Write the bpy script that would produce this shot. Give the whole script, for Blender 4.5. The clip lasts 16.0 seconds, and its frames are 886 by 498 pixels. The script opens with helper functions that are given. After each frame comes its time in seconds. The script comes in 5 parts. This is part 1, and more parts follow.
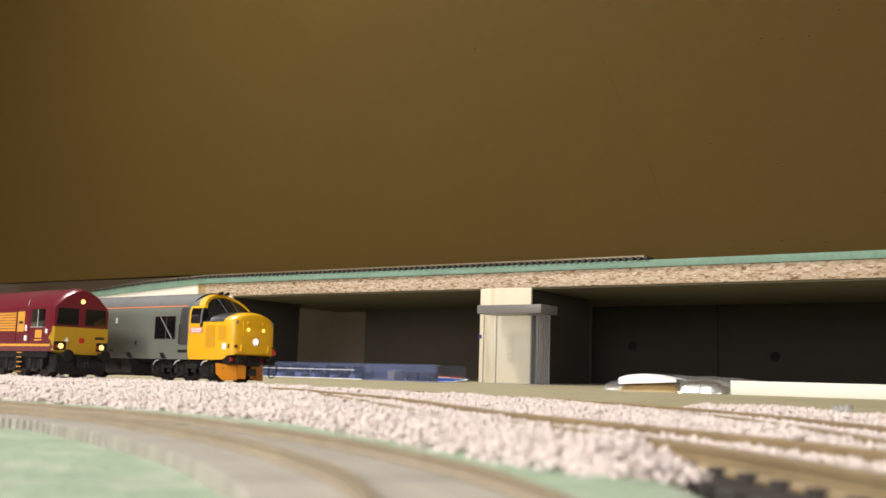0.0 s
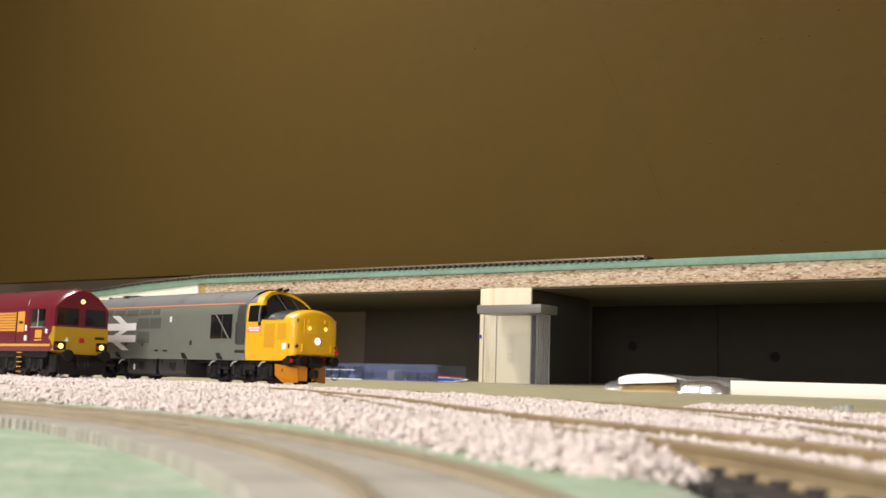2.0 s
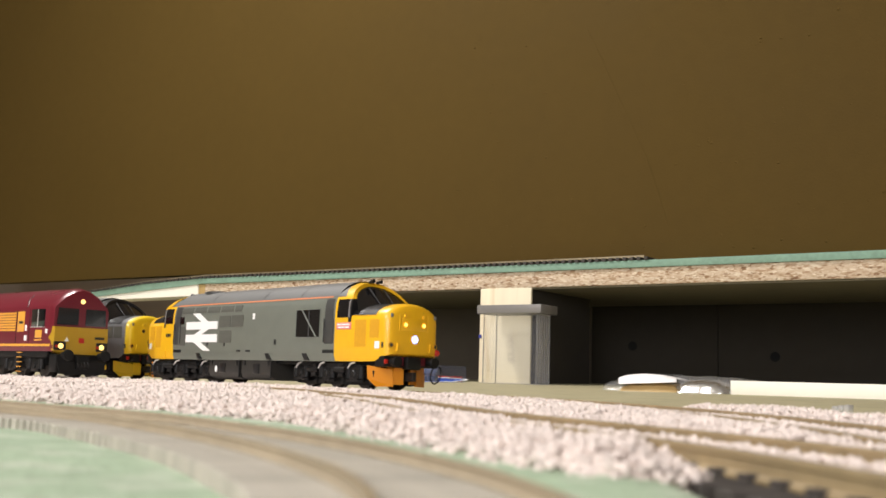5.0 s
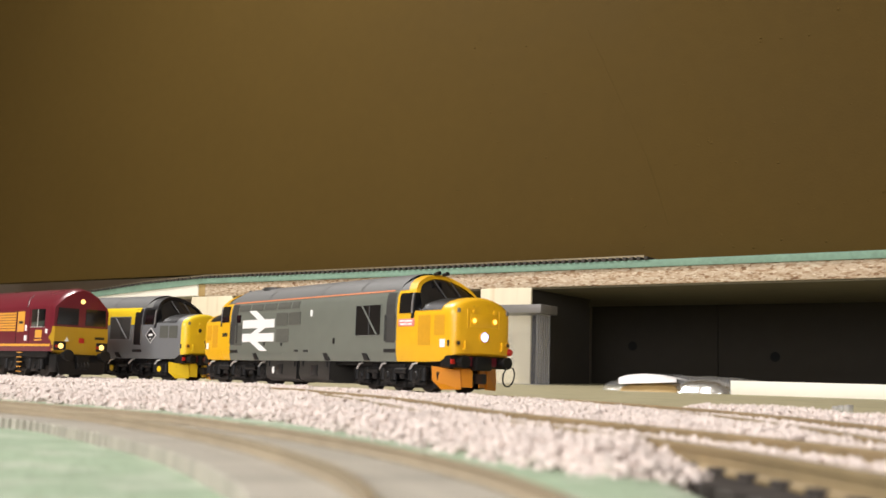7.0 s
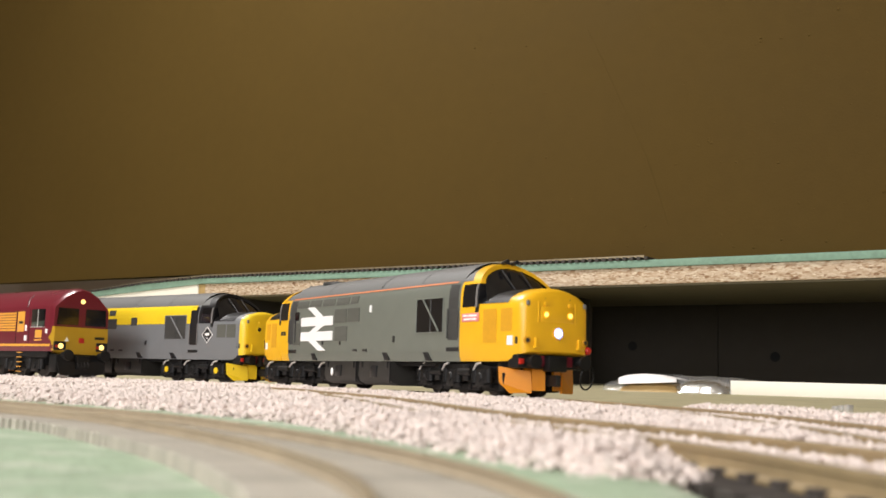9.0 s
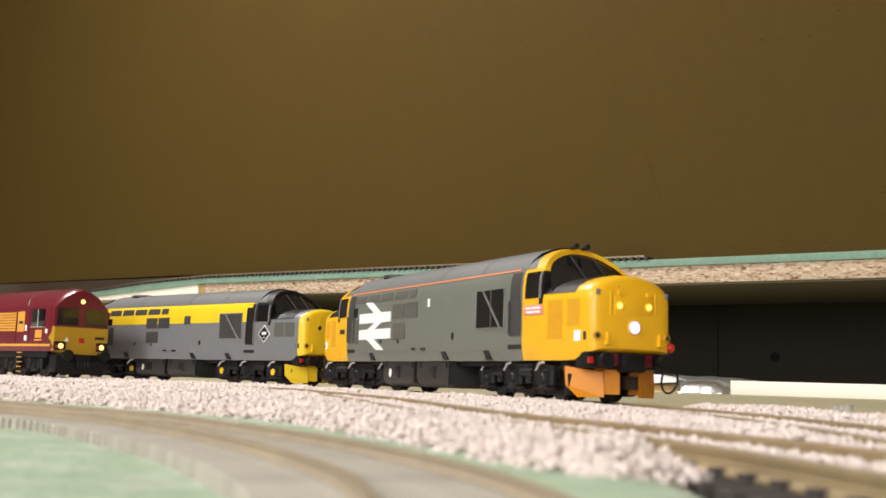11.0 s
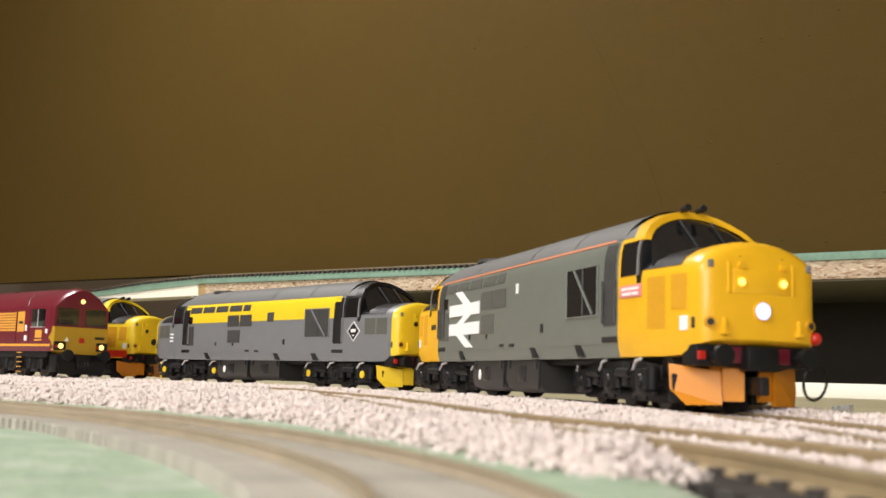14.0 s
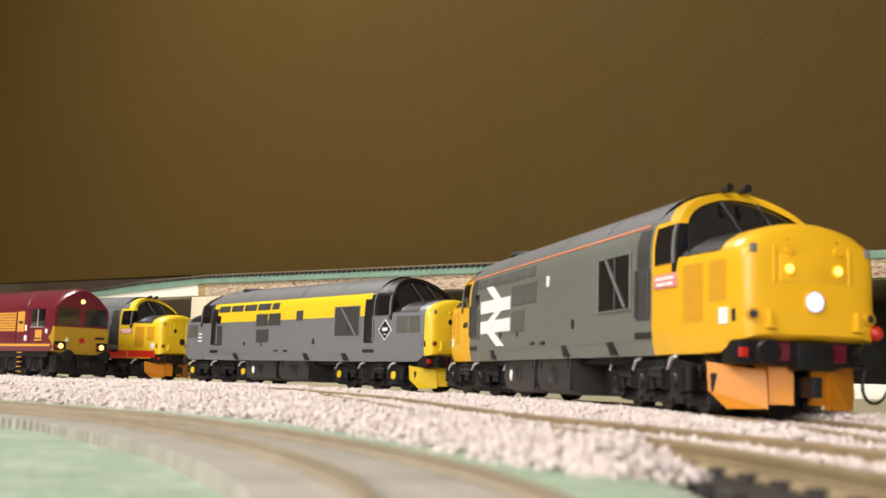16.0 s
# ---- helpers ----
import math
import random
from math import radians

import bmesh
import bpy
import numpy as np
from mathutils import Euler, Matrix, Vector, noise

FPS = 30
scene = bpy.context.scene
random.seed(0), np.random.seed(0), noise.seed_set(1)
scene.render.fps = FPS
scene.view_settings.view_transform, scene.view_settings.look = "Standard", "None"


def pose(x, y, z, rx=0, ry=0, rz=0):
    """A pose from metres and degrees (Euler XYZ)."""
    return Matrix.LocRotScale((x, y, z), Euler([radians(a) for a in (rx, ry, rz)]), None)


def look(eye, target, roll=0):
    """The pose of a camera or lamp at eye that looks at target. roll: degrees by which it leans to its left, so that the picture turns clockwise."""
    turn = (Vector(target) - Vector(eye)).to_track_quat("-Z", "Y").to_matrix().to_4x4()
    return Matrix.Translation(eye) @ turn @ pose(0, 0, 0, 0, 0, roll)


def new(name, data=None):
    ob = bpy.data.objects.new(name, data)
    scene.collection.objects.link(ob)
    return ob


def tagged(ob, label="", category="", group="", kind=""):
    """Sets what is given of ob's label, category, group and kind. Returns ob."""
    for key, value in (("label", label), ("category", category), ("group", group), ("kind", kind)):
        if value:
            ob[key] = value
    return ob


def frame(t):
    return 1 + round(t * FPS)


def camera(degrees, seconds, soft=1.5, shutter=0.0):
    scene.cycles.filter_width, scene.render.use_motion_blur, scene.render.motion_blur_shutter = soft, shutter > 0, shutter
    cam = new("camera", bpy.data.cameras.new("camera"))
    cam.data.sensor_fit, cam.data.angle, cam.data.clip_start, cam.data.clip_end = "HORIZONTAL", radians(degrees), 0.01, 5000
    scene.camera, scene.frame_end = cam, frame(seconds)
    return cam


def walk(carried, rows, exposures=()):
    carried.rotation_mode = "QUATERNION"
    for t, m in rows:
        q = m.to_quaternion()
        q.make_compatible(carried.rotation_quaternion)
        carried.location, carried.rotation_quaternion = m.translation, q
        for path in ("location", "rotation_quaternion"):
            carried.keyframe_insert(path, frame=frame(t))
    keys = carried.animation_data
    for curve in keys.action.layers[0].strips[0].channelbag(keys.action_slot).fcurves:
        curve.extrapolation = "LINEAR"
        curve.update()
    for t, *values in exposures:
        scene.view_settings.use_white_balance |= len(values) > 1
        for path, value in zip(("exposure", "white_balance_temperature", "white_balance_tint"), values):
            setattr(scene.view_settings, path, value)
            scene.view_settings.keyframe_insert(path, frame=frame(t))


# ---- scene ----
# A model railway in 4 mm scale on a baseboard; metres in the world, millimetres in the code.
MM = 0.001
EYE_Z = 0.00555
cam = camera(45.94, 16.0, soft=1.6)
cam.data.dof.use_dof = True
cam.data.dof.focus_distance = 0.68
cam.data.dof.aperture_fstop = 50.0
CAM_POSE = pose(0, 0, EYE_Z, 97.10, 0, 0) @ pose(0, 0, 0, 0, 0, 1.727)
walk(cam, [(0, CAM_POSE), (16.0, CAM_POSE)], exposures=[(0, 0.03), (16.0, 0.03)])

# ---- light ----
world = bpy.data.worlds.new("room_air")
scene.world = world
world.use_nodes = True
world.node_tree.nodes["Background"].inputs[0].default_value = (1.0, 0.86, 0.7, 1)
world.node_tree.nodes["Background"].inputs[1].default_value = 0.1


def area_lamp(name, eye, target, sx, sy, power, color):
    data = bpy.data.lights.new(name, "AREA")
    data.shape, data.size, data.size_y, data.energy, data.color = "RECTANGLE", sx, sy, power, color
    ob = new(name, data)
    ob.matrix_world = look(eye, target)
    return ob


# a tall lamp to the left of the layout, an added fill behind the viewer, and the ceiling lamp
area_lamp("standing_lamp", (-1.3, -0.75, 1.1), (-0.05, 0.4, 0.0), 0.35, 0.35, 24, (1.0, 0.95, 0.93))
area_lamp("room_fill", (-0.45, -1.46, 0.42), (0.05, 0.6, 0.0), 1.6, 0.6, 22, (1.0, 0.97, 1.0))
area_lamp("ceiling_lamp", (-0.62, 0.93, 1.2), (-0.3, 0.75, 0.0), 0.35, 0.35, 19, (1.0, 0.96, 0.94))

# ---- materials ----


def mat(name, color, rough=0.5, metal=0.0, var=0.12, scale=300.0, bump=0.0, bscale=900.0, stretch=None, rand=0.0, island=0.0, spots=None, coat=0.0, spec=0.5):
    """Principled surface whose colour varies at two scales, with a fine relief and uneven gloss."""
    m = bpy.data.materials.new(name)
    m.use_nodes = True
    nt = m.node_tree
    nd, ln = nt.nodes, nt.links
    b = nd["Principled BSDF"]
    b.inputs["Metallic"].default_value = metal
    b.inputs["Coat Weight"].default_value = coat
    b.inputs["Specular IOR Level"].default_value = spec
    tc = nd.new("ShaderNodeTexCoord")
    src = tc.outputs["Object"]
    if stretch:
        mp = nd.new("ShaderNodeMapping")
        mp.inputs["Scale"].default_value = stretch
        ln.new(src, mp.inputs["Vector"])
        src = mp.outputs["Vector"]

    def noise_node(sc, detail=4.0):
        n = nd.new("ShaderNodeTexNoise")
        n.inputs["Scale"].default_value = sc
        n.inputs["Detail"].default_value = detail
        ln.new(src, n.inputs["Vector"])
        return n.outputs["Fac"]

    def maths(op, a, c, clamp=False):
        n = nd.new("ShaderNodeMath")
        n.operation, n.use_clamp = op, clamp
        for k, v in enumerate((a, c)):
            if isinstance(v, (int, float)):
                n.inputs[k].default_value = v
            else:
                ln.new(v, n.inputs[k])
        return n.outputs[0]

    fine, broad = noise_node(scale, 5.0), noise_node(scale * 0.13, 3.0)
    val = maths("ADD", maths("MULTIPLY", maths("SUBTRACT", fine, 0.5), 2.4 * var), maths("MULTIPLY", maths("SUBTRACT", broad, 0.5), 2.4 * var))
    val = maths("ADD", val, 1.0)
    if rand:
        oi = nd.new("ShaderNodeObjectInfo")
        val = maths("ADD", val, maths("MULTIPLY", maths("SUBTRACT", oi.outputs["Random"], 0.5), 2 * rand))
    if island:
        ge = nd.new("ShaderNodeNewGeometry")
        val = maths("ADD", val, maths("MULTIPLY", maths("SUBTRACT", ge.outputs["Random Per Island"], 0.5), 2 * island))
    mul = nd.new("ShaderNodeVectorMath")
    mul.operation = "SCALE"
    mul.inputs[0].default_value = color
    ln.new(val, mul.inputs["Scale"])
    out = mul.outputs[0]
    if spots:
        spot_color, sc, low, high = spots
        mx = nd.new("ShaderNodeMix")
        mx.data_type = "RGBA"
        n = noise_node(sc, 2.0)
        ramp = nd.new("ShaderNodeMapRange")
        ramp.inputs["From Min"].default_value, ramp.inputs["From Max"].default_value = low, high
        ln.new(n, ramp.inputs["Value"])
        ln.new(ramp.outputs[0], mx.inputs["Factor"])
        ln.new(out, mx.inputs["A"])
        mx.inputs["B"].default_value = (*spot_color, 1)
        out = mx.outputs["Result"]
    ln.new(out, b.inputs["Base Color"])
    ln.new(maths("ADD", maths("MULTIPLY", broad, 0.24), max(rough - 0.12, 0.02), True), b.inputs["Roughness"])
    if bump:
        bp = nd.new("ShaderNodeBump")
        bp.inputs["Strength"].default_value = 0.9
        bp.inputs["Distance"].default_value = bump * MM
        ln.new(noise_node(bscale, 4.0), bp.inputs["Height"])
        ln.new(bp.outputs[0], b.inputs["Normal"])
    return m


def glow(name, color, strength):
    m = bpy.data.materials.new(name)
    m.use_nodes = True
    b = m.node_tree.nodes["Principled BSDF"]
    b.inputs["Base Color"].default_value = (*color, 1)
    b.inputs["Emission Color"].default_value = (*color, 1)
    b.inputs["Emission Strength"].default_value = strength
    return m


def clear(name, color, rough=0.05, mix=0.85):
    """Thin clear plastic: mostly see-through, with a gloss."""
    m = bpy.data.materials.new(name)
    m.use_nodes = True
    nt = m.node_tree
    nd, ln = nt.nodes, nt.links
    b = nd["Principled BSDF"]
    b.inputs["Base Color"].default_value = (*color, 1)
    b.inputs["Roughness"].default_value = rough
    tr = nd.new("ShaderNodeBsdfTransparent")
    tr.inputs[0].default_value = (0.985, 0.99, 0.995, 1)
    mx = nd.new("ShaderNodeMixShader")
    mx.inputs[0].default_value = mix
    ln.new(b.outputs[0], mx.inputs[1])
    ln.new(tr.outputs[0], mx.inputs[2])
    ln.new(mx.outputs[0], nd["Material Output"].inputs[0])
    return m


M_FOAM = mat("green_foam", (0.34, 0.44, 0.305), 0.95, var=0.2, scale=260, bump=0.8, bscale=420, spots=((0.45, 0.52, 0.4), 150, 0.48, 0.66))
M_FOAMD = mat("deck_green_foam", (0.19, 0.3, 0.225), 0.95, var=0.2, scale=260, bump=0.5, bscale=420)
M_OLIVE = mat("olive_painted_board", (0.42, 0.38, 0.235), 0.55, var=0.16, scale=160, bump=0.15, bscale=500, spots=((0.33, 0.31, 0.19), 40, 0.5, 0.75))
M_BROWN = mat("brown_painted_board", (0.076, 0.047, 0.0115), 0.7, var=0.05, scale=60, bump=0.15, bscale=450, spec=0.06)


def flake_board(name):
    """Chipboard: pressed flakes of pale and brown wood, each with its own tone."""
    m = bpy.data.materials.new(name)
    m.use_nodes = True
    nd, ln = m.node_tree.nodes, m.node_tree.links
    b = nd["Principled BSDF"]
    b.inputs["Roughness"].default_value = 0.9
    tc, mp = nd.new("ShaderNodeTexCoord"), nd.new("ShaderNodeMapping")
    mp.inputs["Scale"].default_value = (0.4, 1.0, 1.15)
    wob = nd.new("ShaderNodeTexNoise")
    wob.inputs["Scale"].default_value = 560
    add = nd.new("ShaderNodeVectorMath")
    add.operation = "MULTIPLY_ADD"
    add.inputs[1].default_value = (0.0024, 0.0024, 0.0024)
    ln.new(tc.outputs["Object"], mp.inputs["Vector"])
    ln.new(mp.outputs[0], wob.inputs["Vector"])
    ln.new(wob.outputs["Color"], add.inputs[0])
    ln.new(mp.outputs[0], add.inputs[2])
    vo = nd.new("ShaderNodeTexVoronoi")
    vo.inputs["Scale"].default_value = 640
    ln.new(add.outputs[0], vo.inputs["Vector"])
    sep = nd.new("ShaderNodeSeparateColor")
    ln.new(vo.outputs["Color"], sep.inputs[0])
    ramp = nd.new("ShaderNodeValToRGB")
    for pos, col in ((0.0, (0.2, 0.11, 0.055, 1)), (0.1, (0.36, 0.23, 0.13, 1)), (0.3, (0.5, 0.37, 0.25, 1)), (0.7, (0.58, 0.46, 0.33, 1))):
        e = ramp.color_ramp.elements.new(pos) if pos else ramp.color_ramp.elements[0]
        e.color = col
    ramp.color_ramp.elements[-1].color = (0.72, 0.62, 0.47, 1)
    ln.new(sep.outputs[0], ramp.inputs[0])
    ln.new(ramp.outputs[0], b.inputs["Base Color"])
    bp = nd.new("ShaderNodeBump")
    bp.inputs["Distance"].default_value = 0.0006
    ln.new(sep.outputs[1], bp.inputs["Height"])
    ln.new(bp.outputs[0], b.inputs["Normal"])
    return m


M_CHIP = flake_board("chipboard")
M_DARK = mat("dark_brown_panel", (0.031, 0.026, 0.018), 0.97, var=0.12, scale=60, bump=0.1)
M_PANEL = mat("brown_panel", (0.1, 0.083, 0.06), 0.7, var=0.1, scale=60)
M_UNDER = mat("shaded_underside", (0.13, 0.112, 0.065), 0.7, var=0.15, scale=60)
M_GREYWALL = mat("grey_board", (0.42, 0.37, 0.3), 0.8, var=0.08, scale=40)
M_WOOD = mat("planed_pine", (0.74, 0.66, 0.48), 0.65, var=0.1, scale=70, stretch=(1, 1, 0.16), bump=0.1, spots=((0.62, 0.5, 0.32), 60, 0.58, 0.72))
M_CREAM = mat("cream_strip", (0.88, 0.85, 0.74), 0.5, var=0.04, scale=90, bump=0.05)
M_WALL = mat("beige_wall", (0.42, 0.35, 0.27), 0.9, var=0.05, scale=8)
M_BALLAST = mat("pink_granite_ballast", (0.72, 0.63, 0.575), 0.85, var=0.1, scale=1500, island=0.16, bump=0.15, bscale=2500)
M_BED = mat("ballast_bed", (0.64, 0.555, 0.505), 0.95, var=0.2, scale=900, bump=0.6, bscale=900)
M_DUST = mat("dusty_track_bed", (0.2, 0.18, 0.135), 0.95, var=0.16, scale=500, bump=0.3)
M_TIE = mat("dark_sleeper", (0.05, 0.042, 0.036), 0.75, var=0.2, scale=900, rand=0.15)
M_TIETAN = mat("dusty_sleeper", (0.46, 0.43, 0.36), 0.8, var=0.16, scale=900, rand=0.12, bump=0.1)
M_RAIL = mat("rusty_rail_side", (0.3, 0.225, 0.12), 0.6, var=0.2, scale=400)
M_RAILDUST = mat("dusty_rail", (0.34, 0.28, 0.19), 0.7, var=0.15, scale=300)
M_RAILTOP = mat("worn_rail_top", (0.5, 0.42, 0.28), 0.35, metal=0.7, var=0.1, scale=300)

M_YELLOW = mat("warning_yellow", (0.82, 0.45, 0.012), 0.34, var=0.05, scale=200, bump=0.02, coat=0.15)
# darker copy of the yellow: grille and boss shade is put into the colour
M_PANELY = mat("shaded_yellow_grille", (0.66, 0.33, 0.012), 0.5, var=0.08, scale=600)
M_YELLOW2 = mat("lemon_yellow", (0.82, 0.58, 0.02), 0.36, var=0.05, scale=200, coat=0.1)
M_GREEN = mat("olive_grey_paint", (0.152, 0.165, 0.138), 0.38, var=0.06, scale=160, bump=0.02)
M_ROOFG = mat("roof_grey_paint", (0.125, 0.126, 0.12), 0.5, var=0.08, scale=160, bump=0.03)
M_GREY = mat("mid_grey_paint", (0.175, 0.183, 0.188), 0.38, var=0.05, scale=160, bump=0.02)
M_GRILLE = mat("dark_grille", (0.045, 0.045, 0.042), 0.55, var=0.2, scale=1200, stretch=(0.15, 1, 1), bump=0.1)
M_GRILLEG = mat("olive_grille", (0.095, 0.097, 0.082), 0.5, var=0.15, scale=1200, stretch=(0.15, 1, 1))
M_BLACK = mat("black_plastic", (0.012, 0.012, 0.013), 0.35, var=0.2, scale=300)
M_FRAME = mat("matt_black_underframe", (0.009, 0.009, 0.009), 0.45, var=0.25, scale=500, bump=0.05, spec=0.25)
M_TANK = mat("dark_grey_tank", (0.025, 0.024, 0.021), 0.5, var=0.12, scale=300)
M_GLASS = mat("dark_window", (0.006, 0.006, 0.007), 0.08, var=0.1, scale=50, coat=0.4)
M_GLASSG = mat("grey_window", (0.07, 0.07, 0.065), 0.12, var=0.1, scale=50)
M_WHITE = mat("white_print", (0.86, 0.86, 0.84), 0.45, var=0.02)
M_SILVER = mat("bare_metal", (0.7, 0.7, 0.68), 0.3, metal=0.6, var=0.1)
M_ORANGE = mat("orange_plough", (0.7, 0.255, 0.006), 0.4, var=0.05, scale=200)
M_PLOUGHY = mat("yellow_plough", (0.8, 0.56, 0.015), 0.4, var=0.06, scale=200)
M_REDP = mat("signal_red", (0.5, 0.022, 0.012), 0.4, var=0.08)
M_STRIPE = mat("bright_red_stripe", (0.64, 0.03, 0.012), 0.4, var=0.05)
M_PINK = mat("red_nameplate", (0.76, 0.27, 0.25), 0.4, var=0.05)
M_LINE = mat("orange_lining", (0.6, 0.2, 0.08), 0.45, var=0.05)
M_MAROON = mat("maroon_paint", (0.145, 0.011, 0.022), 0.3, var=0.05, scale=160, coat=0.2)
M_GOLD = mat("gold_paint", (0.75, 0.36, 0.05), 0.4, var=0.05)
M_OCHRE = mat("ochre_yellow_front", (0.47, 0.285, 0.014), 0.4, var=0.06)
M_STEEL = mat("wheel_steel", (0.07, 0.062, 0.055), 0.45, metal=0.5, var=0.2)
M_LIDGREY = mat("grey_plastic_lid", (0.2, 0.19, 0.18), 0.4, var=0.06, scale=200)
M_CLEAR = clear("clear_plastic", (0.5, 0.5, 0.52), 0.1, 0.965)
M_CLEARB = clear("blue_tinted_plastic", (0.16, 0.2, 0.36), 0.15, 0.84)
M_BLUE = mat("blue_print", (0.03, 0.1, 0.5), 0.35, var=0.06)
M_BLUEGREY = mat("blue_grey_tray", (0.14, 0.17, 0.32), 0.35, var=0.1)
M_PAPER = mat("white_card", (0.82, 0.8, 0.78), 0.6, var=0.03)
M_SHINYFILM = mat("metallic_film", (0.62, 0.62, 0.6), 0.22, metal=0.9, var=0.1, scale=200, bump=0.6, bscale=160)
M_MILKY = clear("milky_clear_plastic", (0.72, 0.72, 0.74), 0.3, 0.72)
M_FILM = clear("crinkled_film", (0.5, 0.5, 0.5), 0.06, 0.8)
M_BROWNTAPE = mat("brown_card", (0.42, 0.29, 0.12), 0.6, var=0.1, scale=200)
M_PENCIL = mat("pencil_mark", (0.24, 0.21, 0.18), 0.8, var=0.1)
M_HOLE = mat("unlit_hole", (0.004, 0.004, 0.004), 0.95)
M_INK = mat("blue_ink", (0.03, 0.04, 0.25), 0.6)
M_AMBER = glow("amber_bulb", (1.0, 0.7, 0.16), 1.7)
M_AMBERRIM = glow("amber_lens_edge", (1.0, 0.42, 0.02), 1.1)
M_LED = glow("cool_white_led", (0.85, 0.9, 1.0), 6.0)
# the headlamp's blue halo, put in as a glowing ring round the bulb
M_LEDHALO = glow("blue_halo_ring", (0.4, 0.46, 1.0), 1.2)
M_WARM = glow("warm_bulb", (1.0, 0.68, 0.2), 1.7)

# ---- mesh helpers ----
LAY = math.radians(-34.5)
LAY_POSE = pose(0, 0, 0, 0, 0, -34.5)


def V(x, y, z):
    return Vector((x, y, z)) * MM


def part(name, bm, material, parent=None, label="", smooth=40.0, extra=None):
    me = bpy.data.meshes.new(name)
    bmesh.ops.recalc_face_normals(bm, faces=bm.faces)
    bm.to_mesh(me)
    bm.free()
    me.materials.append(material)
    if extra:
        me.materials.append(extra)
    if smooth:
        me.shade_smooth()
        me.set_sharp_from_angle(angle=radians(smooth))
    ob = new(name, me)
    ob.parent = parent
    if label:
        tagged(ob, label)
    return ob


def add_box(bm, x0, x1, y0, y1, z0, z1, bevel=0.0, m=None):
    vs = [bm.verts.new(V(x, y, z)) for z in (z0, z1) for x, y in ((x0, y0), (x1, y0), (x1, y1), (x0, y1))]
    fs = [bm.faces.new([vs[i] for i in q]) for q in ((3, 2, 1, 0), (4, 5, 6, 7), (0, 1, 5, 4), (1, 2, 6, 5), (2, 3, 7, 6), (3, 0, 4, 7))]
    if bevel:
        edges = list({e for f in fs for e in f.edges})
        r = bmesh.ops.bevel(bm, geom=edges, offset=bevel * MM, segments=2, affect="EDGES", profile=0.5)
        vs = list({v for f in r["faces"] for v in f.verts} | {v for v in vs if v.is_valid})
    if m is not None:
        bmesh.ops.transform(bm, matrix=m, verts=[v for v in vs if v.is_valid])


def add_cyl(bm, p0, p1, r0, r1=None, seg=16):
    r1 = r0 if r1 is None else r1
    p0, p1 = V(*p0), V(*p1)
    q = (p1 - p0).to_track_quat("Z", "Y")
    rings = []
    for p, r in ((p0, r0), (p1, r1)):
        rings.append([bm.verts.new(p + q @ Vector((math.cos(k * math.tau / seg), math.sin(k * math.tau / seg), 0)) * r * MM) for k in range(seg)])
    for k in range(seg):
        j = (k + 1) % seg
        bm.faces.new((rings[0][k], rings[0][j], rings[1][j], rings[1][k]))
    bm.faces.new(rings[0][::-1])
    bm.faces.new(rings[1])


def add_tube(bm, pts, r, seg=8):
    for a, b in zip(pts, pts[1:]):
        add_cyl(bm, a, b, r, seg=seg)


def add_prism(bm, outline, axis, lo, hi):
    """A flat outline pulled out along axis (0, 1 or 2) from lo to hi."""
    def at(p, h):
        c = list(p)
        c.insert(axis, h)
        return bm.verts.new(V(*c))
    a, b = [at(p, lo) for p in outline], [at(p, hi) for p in outline]
    n = len(outline)
    for k in range(n):
        bm.faces.new((a[k], a[(k + 1) % n], b[(k + 1) % n], b[k]))
    bm.faces.new(a[::-1])
    bm.faces.new(b)


def loft(bm, sections, caps=True, loop=True):
    rows = [[bm.verts.new(V(*p)) for p in s] for s in sections]
    n = len(rows[0])
    for r0, r1 in zip(rows, rows[1:]):
        for k in range(n if loop else n - 1):
            j = (k + 1) % n
            bm.faces.new((r0[k], r0[j], r1[j], r1[k]))
    if caps:
        bm.faces.new(rows[0][::-1])
        bm.faces.new(rows[-1])
    return rows


def lay_part(name, material, boxes, bevel=0.0, parent=None, label=""):
    """Boxes (a0, a1, b0, b1, z0, z1) in the layout's frame, one mesh."""
    bm = bmesh.new()
    for bx in boxes:
        add_box(bm, *bx, bevel=bevel)
    ob = part(name, bm, material, parent, label, smooth=30.0)
    if parent is None:
        ob.matrix_world = LAY_POSE
    return ob


# ---- the room and the boards ----
tagged(lay_part("wall_north", M_WALL, [(-3000, 2400, 1900, 1950, -800, 1500)]), "plain beige room wall behind the layout", "wall", kind="structure")
tagged(lay_part("wall_south", M_WALL, [(-3000, 2400, -1850, -1800, -800, 1500)]), "plain beige room wall behind the viewer", "wall", kind="structure")
tagged(lay_part("wall_west", M_WALL, [(-3050, -3000, -1850, 1950, -800, 1500)]), "plain beige room side wall", "wall", kind="structure")
tagged(lay_part("wall_east", M_WALL, [(2400, 2450, -1850, 1950, -800, 1500)]), "plain beige room side wall", "wall", kind="structure")
tagged(lay_part("ceiling", M_WALL, [(-3050, 2450, -1850, 1950, 1500, 1550)]), "plain beige room ceiling", "ceiling", kind="structure")
tagged(lay_part("floor", M_GREYWALL, [(-3050, 2450, -1850, 1950, -850, -800)]), "plain grey room floor", "floor", kind="structure")


